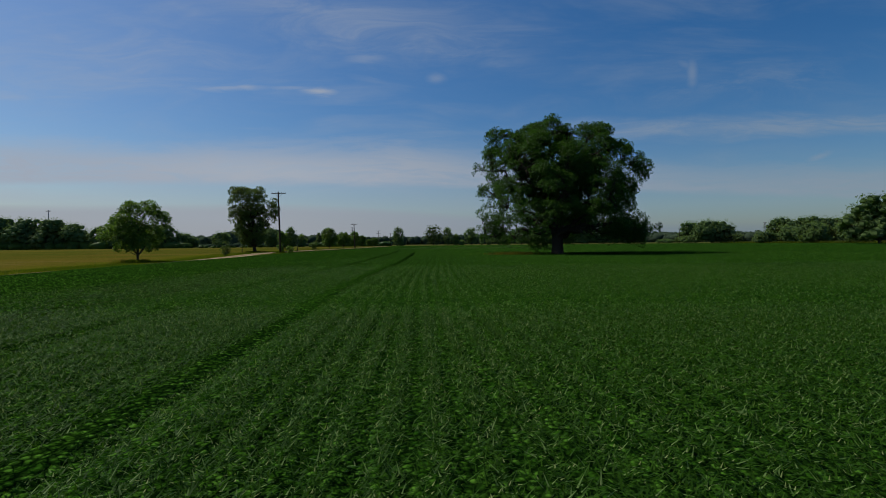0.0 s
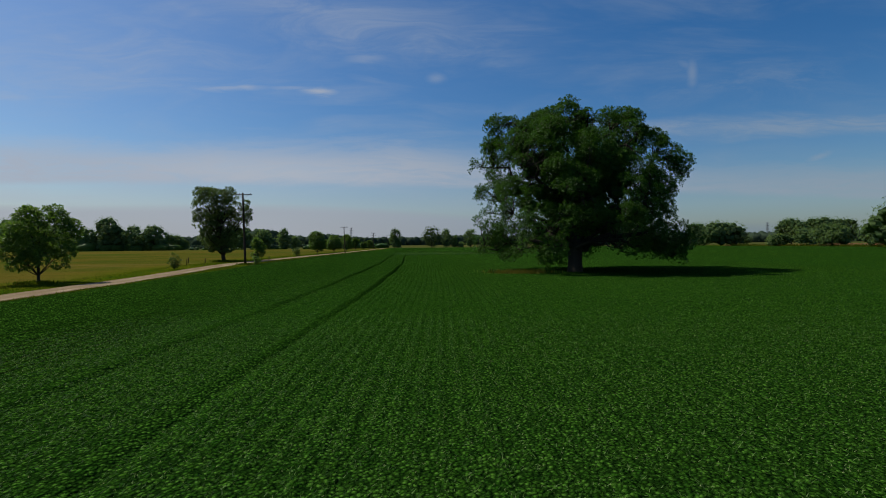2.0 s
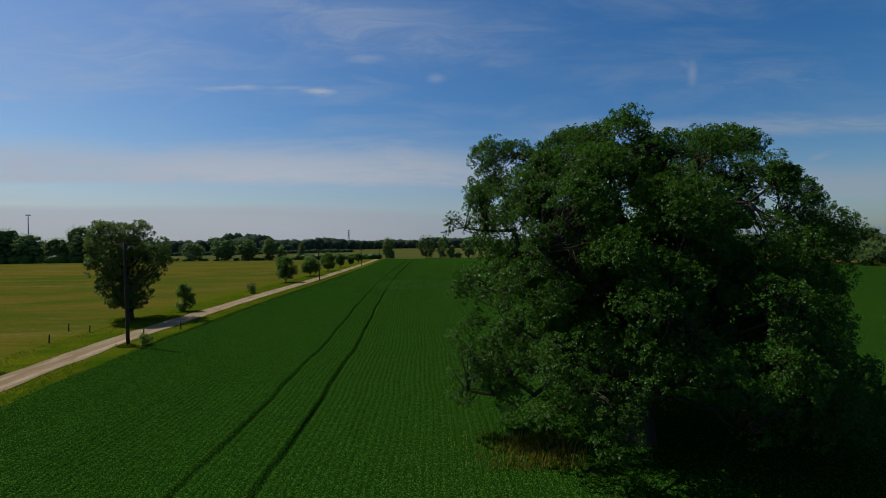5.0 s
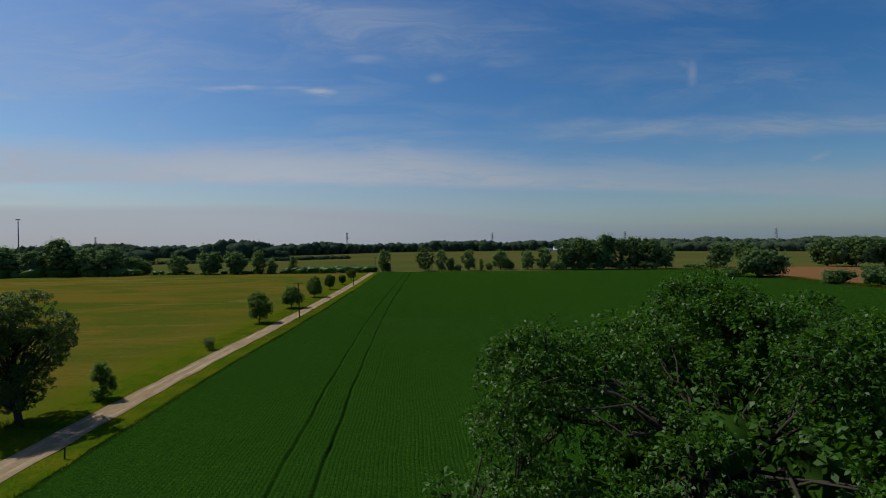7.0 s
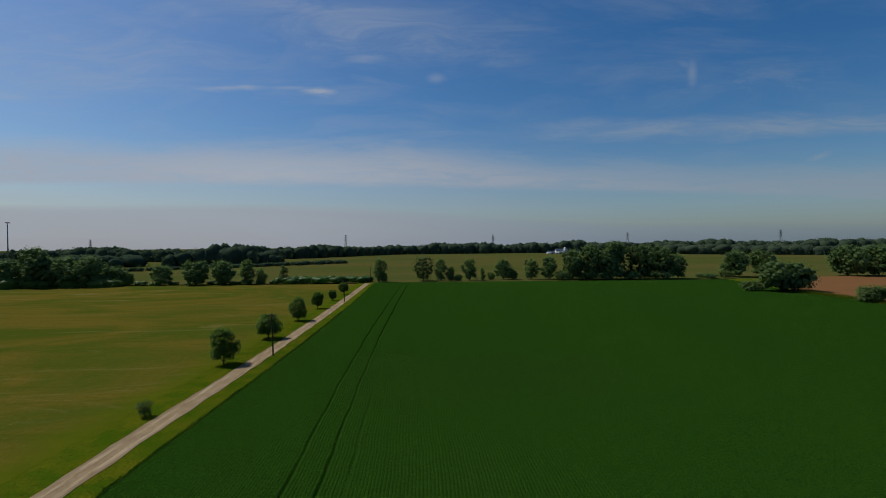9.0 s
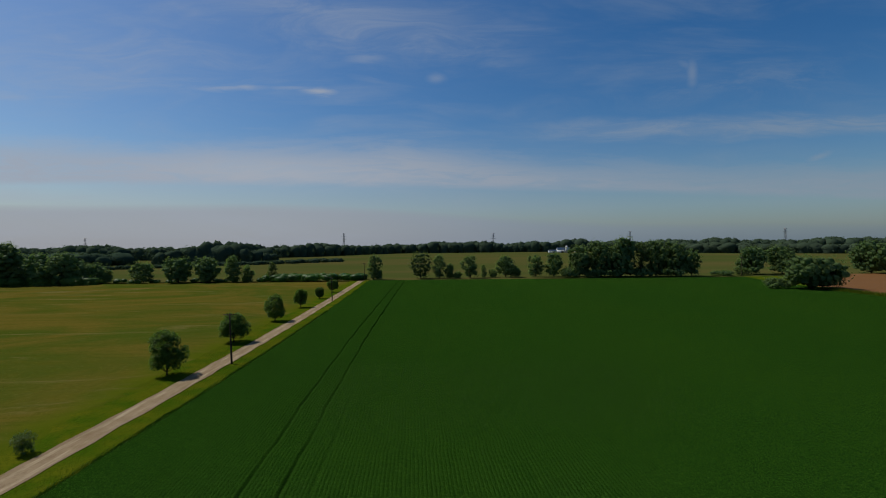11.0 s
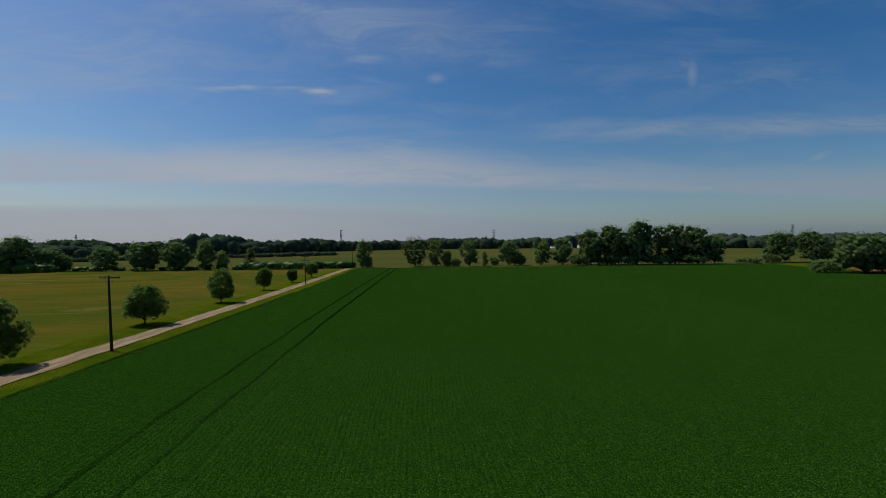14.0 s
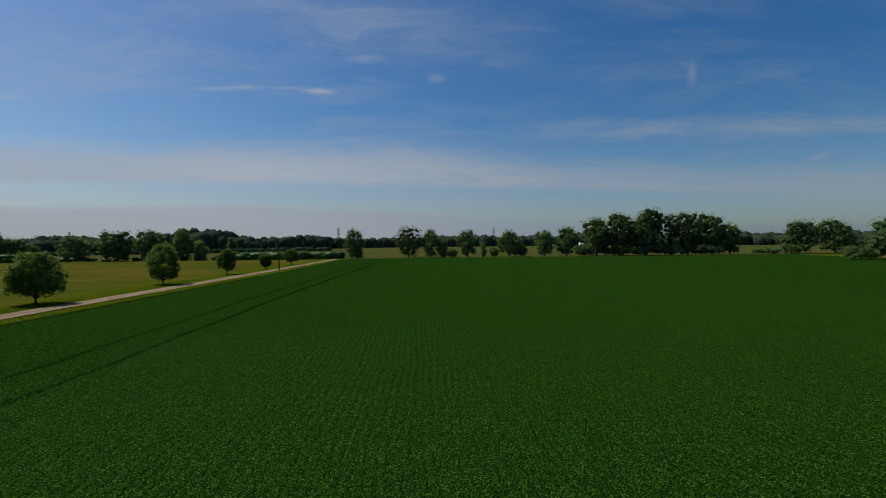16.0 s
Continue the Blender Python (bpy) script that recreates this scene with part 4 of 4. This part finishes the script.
for i, (x, y, h, w, stem, k) in enumerate(HEDGE):
    low = stem < 0.3
    spread = random.Random(i)
    tree("hedge_bush" if low else "hedge_tree", x, y, h, w * (1.14 if h > 12 else 1.05), stem,
         ("low dense bush in the field hedge" if low else "grey-green leafy tree in the field hedge" if k else "dark green full-crowned tree in the field hedge"), "bush" if low else "tree",
         300 + i, 0.44 if h > 9 else 0.34, 11, 6, WILLOW_LEAF if k else HAZED_HEDGE_LEAF, HEDGE_GROUP, 0.165, int(44 + 0.10 * w * h), None, (spread.uniform(-0.06, 0.06) * w, 0), 0.30, 0.56 if not k else 0.4, 6,
         spread.uniform(0.32, 0.52), -0.05, True, spread.uniform(1.3, 2.0))


def woods(name, seed, spots, leaf, per, label, mat=HAZED_FOREST_LEAF):
    """A far wood as one mass of crowns; spots are x, y, height, width."""
    rng = np.random.default_rng(seed)
    centres, radii, hearts, quads, count = [], [], [], [], 0
    a = np.arange(9) * math.tau / 9
    rings = [(0.0, 0.80), (0.3, 0.95), (0.55, 0.92), (0.74, 0.66), (0.84, 0.2)]
    for x, y, h, w in spots:
        m = 14
        u, t = rng.random(m), rng.uniform(0, math.tau, m)
        r = w * 0.5 * np.sqrt(np.clip(1 - np.clip((u - 0.35) / 0.68, 0, 1) ** 2, 0, 1)) * rng.uniform(0.7, 1.05, m)
        centres.append(np.stack([x + r * np.cos(t), y + r * np.sin(t), h * (0.05 + 0.75 * u)], -1))
        radii.append(np.full(m, w * 0.19) * rng.uniform(0.7, 1.3, m))
        for z, q in rings:
            k = q * w * 0.44 * rng.uniform(0.75, 1.2, 9)
            hearts.append(np.stack([x + k * np.cos(a), y + k * np.sin(a), h * (z + rng.uniform(-0.07, 0.07, 9))], -1))
        for p in range(len(rings) - 1):
            b = count + p * 9 + np.arange(9)
            quads.append(np.stack([b, count + p * 9 + (np.arange(9) + 1) % 9, count + (p + 1) * 9 + (np.arange(9) + 1) % 9, b + 9], -1))
        count += 9 * len(rings)
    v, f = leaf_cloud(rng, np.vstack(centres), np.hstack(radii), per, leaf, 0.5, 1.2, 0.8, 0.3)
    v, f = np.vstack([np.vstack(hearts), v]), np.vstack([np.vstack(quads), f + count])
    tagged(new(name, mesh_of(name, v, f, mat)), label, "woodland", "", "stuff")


def far_spots(seed, x0, x1, y_of, h_of, step, rows, gap, wide=1.0):
    rng = np.random.default_rng(seed)
    out = []
    for r in range(rows):
        x = x0
        while x < x1:
            h = h_of(x) * 1.02 * rng.uniform(0.82, 1.1) * (1 + 0.10 * math.sin(x * 0.021 + seed) + 0.08 * math.sin(x * 0.057 + 2 * seed))
            out.append((x + rng.uniform(-4, 4), y_of(x) + r * gap + rng.uniform(-8, 8), h, h * rng.uniform(0.85, 1.4) * wide))
            x += step * rng.uniform(0.7, 1.2)
    return out


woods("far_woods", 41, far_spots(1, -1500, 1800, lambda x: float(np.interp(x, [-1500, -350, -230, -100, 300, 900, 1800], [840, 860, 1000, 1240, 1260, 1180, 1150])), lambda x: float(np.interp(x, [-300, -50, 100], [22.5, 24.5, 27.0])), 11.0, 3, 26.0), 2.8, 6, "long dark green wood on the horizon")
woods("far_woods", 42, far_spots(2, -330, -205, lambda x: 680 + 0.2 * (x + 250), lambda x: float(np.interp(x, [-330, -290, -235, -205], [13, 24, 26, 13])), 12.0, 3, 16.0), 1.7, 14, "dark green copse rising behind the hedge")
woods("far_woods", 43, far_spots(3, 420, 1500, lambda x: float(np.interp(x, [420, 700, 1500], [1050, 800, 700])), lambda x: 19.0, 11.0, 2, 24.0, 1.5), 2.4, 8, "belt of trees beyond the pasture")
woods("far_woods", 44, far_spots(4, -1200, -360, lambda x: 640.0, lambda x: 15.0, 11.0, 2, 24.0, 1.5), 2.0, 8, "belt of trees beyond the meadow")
woods("far_hedge", 45, far_spots(5, -420, -120, lambda x: 600 + 0.9 * (x + 250), lambda x: 4.5, 2.6, 1, 5.0, 1.8), 1.2, 8, "low field hedge in the distance")
woods("far_hedge", 46, far_spots(6, -100, -44, lambda x: 392.0, lambda x: 4.2, 3.2, 2, 3.0, 1.8), 0.5, 12, "low ragged hedge at the field end", OAK_LEAF)
woods("far_hedge", 47, far_spots(7, -190, -100, lambda x: 384.0, lambda x: 2.2, 3.0, 1, 3.0, 1.8), 0.4, 10, "low ragged hedge at the meadow end", OAK_LEAF)
woods("far_hedge", 48, far_spots(8, -420, -192, lambda x: 369.0 + 0.04 * (x + 260), lambda x: 6.0, 4.0, 2, 3.0, 1.8), 0.9, 8, "dense undergrowth below the hedge trees", TREE_LEAF)


# ---------------------------------------------------------------- poles, masts and buildings
def utility_pole(x, y, height, lean_x, label, arms=1):
    root = thing("utility_pole", x, y, -0.1, label, "utility pole", "poles along the lane")
    lean = lambda z: lean_x * z / height
    zs = np.linspace(0, height + 0.1, 7)
    part("pole", Solid().tube([(lean(z), 0, z) for z in zs], np.linspace(0.18, 0.115, 7), 12).mesh("pole", POLE_WOOD), root)
    for a in range(arms):
        z = height - 0.18 - a * 1.3
        half = 1.25
        arm = part("crossarm", Solid().box(lean(z), 0.17, z, 2 * half, 0.10, 0.13).mesh("crossarm", POLE_WOOD, False), root)
        for s in (-1, 1):
            part("brace", Solid().tube([(lean(z) + s * 0.06, 0.19, z - 0.62), (lean(z) + s * 0.62, 0.19, z - 0.06)], [0.022, 0.022], 6).mesh("brace", STEEL), arm)
        for s in (-1.12, -0.55, 0.55, 1.12):
            xs = lean(z) + s
            part("insulator", Solid().tube([(xs, 0.17, z + 0.06), (xs, 0.17, z + 0.14), (xs, 0.17, z + 0.15), (xs, 0.17, z + 0.21), (xs, 0.17, z + 0.24)], [0.014, 0.014, 0.05, 0.045, 0.02], 8).mesh("insulator", CERAMIC), arm)
    return root


utility_pole(-28.5, 86.2, 10.8, -0.25, "tall weathered wooden utility pole beside the lane")
utility_pole(-32.1, 179.3, 9.1, -0.25, "slightly leaning weathered wooden utility pole")
utility_pole(-36.0, 277.0, 9.2, -0.2, "weathered wooden utility pole with two crossarms", 2)
utility_pole(-41.2, 386.0, 10.0, 0.0, "distant wooden utility pole by the hedge")
utility_pole(187.0, 389.0, 11.5, 0.0, "distant wooden utility pole by the hedge")


def fence_post(x, y, h):
    root = thing("fence_post", x, y, -0.05, "short weathered wooden fence post in the grass", "fence post", "old fence posts")
    part("post", Solid().tube([(0, 0, 0), (0.02, 0, h * 0.6), (0.03, 0.02, h), (0.03, 0.02, h + 0.03)], [0.07, 0.065, 0.06, 0.03], 8).mesh("post", POLE_WOOD), root)


for x, y, h in ((-38.5, 88.5, 0.95), (-38.8, 95.0, 0.9), (-42.1, 96.0, 1.0), (-27.4, 87.0, 1.7), (-28.6, 96.5, 1.1)):
    fence_post(x, y, h)


def pylon(x, y, height):
    root = thing("transmission_tower", x, y, -0.1, "grey steel lattice transmission tower far beyond the woods", "pylon", "line of transmission towers")
    leg_at = lambda z: float(np.interp(z, [0, height * 0.62, height], [height * 0.10, height * 0.03, height * 0.022]))
    zs = np.linspace(0, height, 11)
    for sx in (-1, 1):
        for sy in (-1, 1):
            part("leg", Solid().tube([(sx * leg_at(z), sy * leg_at(z), z) for z in zs], [0.30] * 11, 5).mesh("leg", STEEL), root)
    lattice = Solid()
    for z0, z1 in zip(zs[:-1], zs[1:]):
        for sy in (-1, 1):
            for sx in (-1, 1):
                lattice.tube([(sx * leg_at(z0), sy * leg_at(z0), z0), (-sx * leg_at(z1), sy * leg_at(z1), z1)], [0.16, 0.16], 4)
    part("bracing", lattice.mesh("bracing", STEEL), root)
    for q, half in ((0.70, 0.15), (0.83, 0.13), (0.96, 0.10)):
        z, w = height * q, height * half
        part("crossarm", Solid().tube([(-w, 0, z + 0.4), (-leg_at(z), 0, z), (leg_at(z), 0, z), (w, 0, z + 0.4)], [0.18, 0.5, 0.5, 0.18], 5).mesh("crossarm", STEEL), root)


for x, h in ((-253.5, 51), (138.0, 48), (496.0, 50), (903.0, 54), (-932.0, 46)):
    pylon(x, 1380, h)


def light_mast(x, y, height):
    root = thing("light_mast", x, y, -0.1, "tall slender steel floodlight mast beyond the trees", "light mast")
    part("mast", Solid().tube([(0, 0, 0), (0, 0, height * 0.5), (0, 0, height)], [0.95, 0.8, 0.6], 10).mesh("mast", STEEL), root)
    ring = part("lamp_ring", Solid().tube([(math.cos(a) * 2.4, math.sin(a) * 2.4, height - 0.6) for a in np.linspace(0, 6.28, 17)], [0.25] * 17, 5).mesh("lamp_ring", STEEL), root)
    for k in range(8):
        a = k * math.pi / 4
        part("floodlight", Solid().box(math.cos(a) * 2.6, math.sin(a) * 2.6, height - 1.2, 1.1, 1.1, 0.9).mesh("floodlight", DARK, False), ring)


light_mast(-660.0, 824.0, 64.0)


def gabled(root, cx, cy, w, d, eaves, ridge, wall_mat, roof_mat):
    body = Solid().box(cx, cy, eaves / 2, w, d, eaves)
    part("wall", body.mesh("wall", wall_mat, False), root)
    for s in (-1, 1):
        roof = Solid()
        roof.add([(cx - w / 2 - 0.4, cy + s * (d / 2 + 0.4), eaves - 0.2), (cx + w / 2 + 0.4, cy + s * (d / 2 + 0.4), eaves - 0.2), (cx + w / 2 + 0.4, cy, ridge), (cx - w / 2 - 0.4, cy, ridge),
                  (cx - w / 2 - 0.4, cy + s * (d / 2 + 0.4), eaves + 0.1), (cx + w / 2 + 0.4, cy + s * (d / 2 + 0.4), eaves + 0.1), (cx + w / 2 + 0.4, cy, ridge + 0.3), (cx - w / 2 - 0.4, cy, ridge + 0.3)],
                 [(0, 1, 2, 3), (4, 5, 6, 7), (0, 1, 5, 4), (0, 3, 7, 4), (1, 2, 6, 5)])
        part("roof", roof.mesh("roof", roof_mat, False), root)
    for s in (-1, 1):
        gable = Solid()
        gable.add([(cx + s * w / 2, cy - d / 2, eaves), (cx + s * w / 2, cy + d / 2, eaves), (cx + s * w / 2, cy, ridge), (cx + s * (w / 2 - 0.2), cy, ridge)], [(0, 1, 2, 3)])
        part("gable", gable.mesh("gable", wall_mat, False), root)


def farm(x, y):
    barn = thing("barn", x, y, -0.1, "white barn with pale metal roof far across the pasture", "barn")
    gabled(barn, 0, 0, 26, 13, 5.0, 10.5, WHITE, ROOF)
    part("door", Solid().box(-3, -6.55, 2.0, 4.5, 0.12, 4.0).mesh("door", DARK, False), barn)
    shed = thing("farm_shed", x - 24, y - 6, -0.1, "low white farm shed with metal roof", "shed")
    gabled(shed, 0, 0, 16, 10, 3.2, 6.0, WHITE, ROOF)
    part("door", Solid().box(2, -5.05, 1.4, 3.2, 0.12, 2.8).mesh("door", DARK, False), shed)
    house = thing("farmhouse", x + 34, y + 4, -0.1, "white farmhouse partly behind trees", "house")
    gabled(house, 0, 0, 14, 10, 5.6, 9.5, WHITE, DARK)
    for k in (-4, 0, 4):
        part("window", Solid().box(k, -5.05, 3.4, 1.2, 0.1, 1.6).mesh("window", DARK, False), house)
    silo = thing("silo", x + 5, y - 12, -0.1, "round pale metal grain silo with domed top", "silo")
    part("drum", Solid().tube([(0, 0, 0), (0, 0, 12)], [3.0, 3.0], 20).mesh("drum", ROOF), silo)
    part("dome", Solid().tube([(0, 0, 12), (0, 0, 13.2), (0, 0, 14.2), (0, 0, 14.8)], [3.1, 2.6, 1.5, 0.2], 20).mesh("dome", ROOF), silo)


farm(262.0, 1140.0)
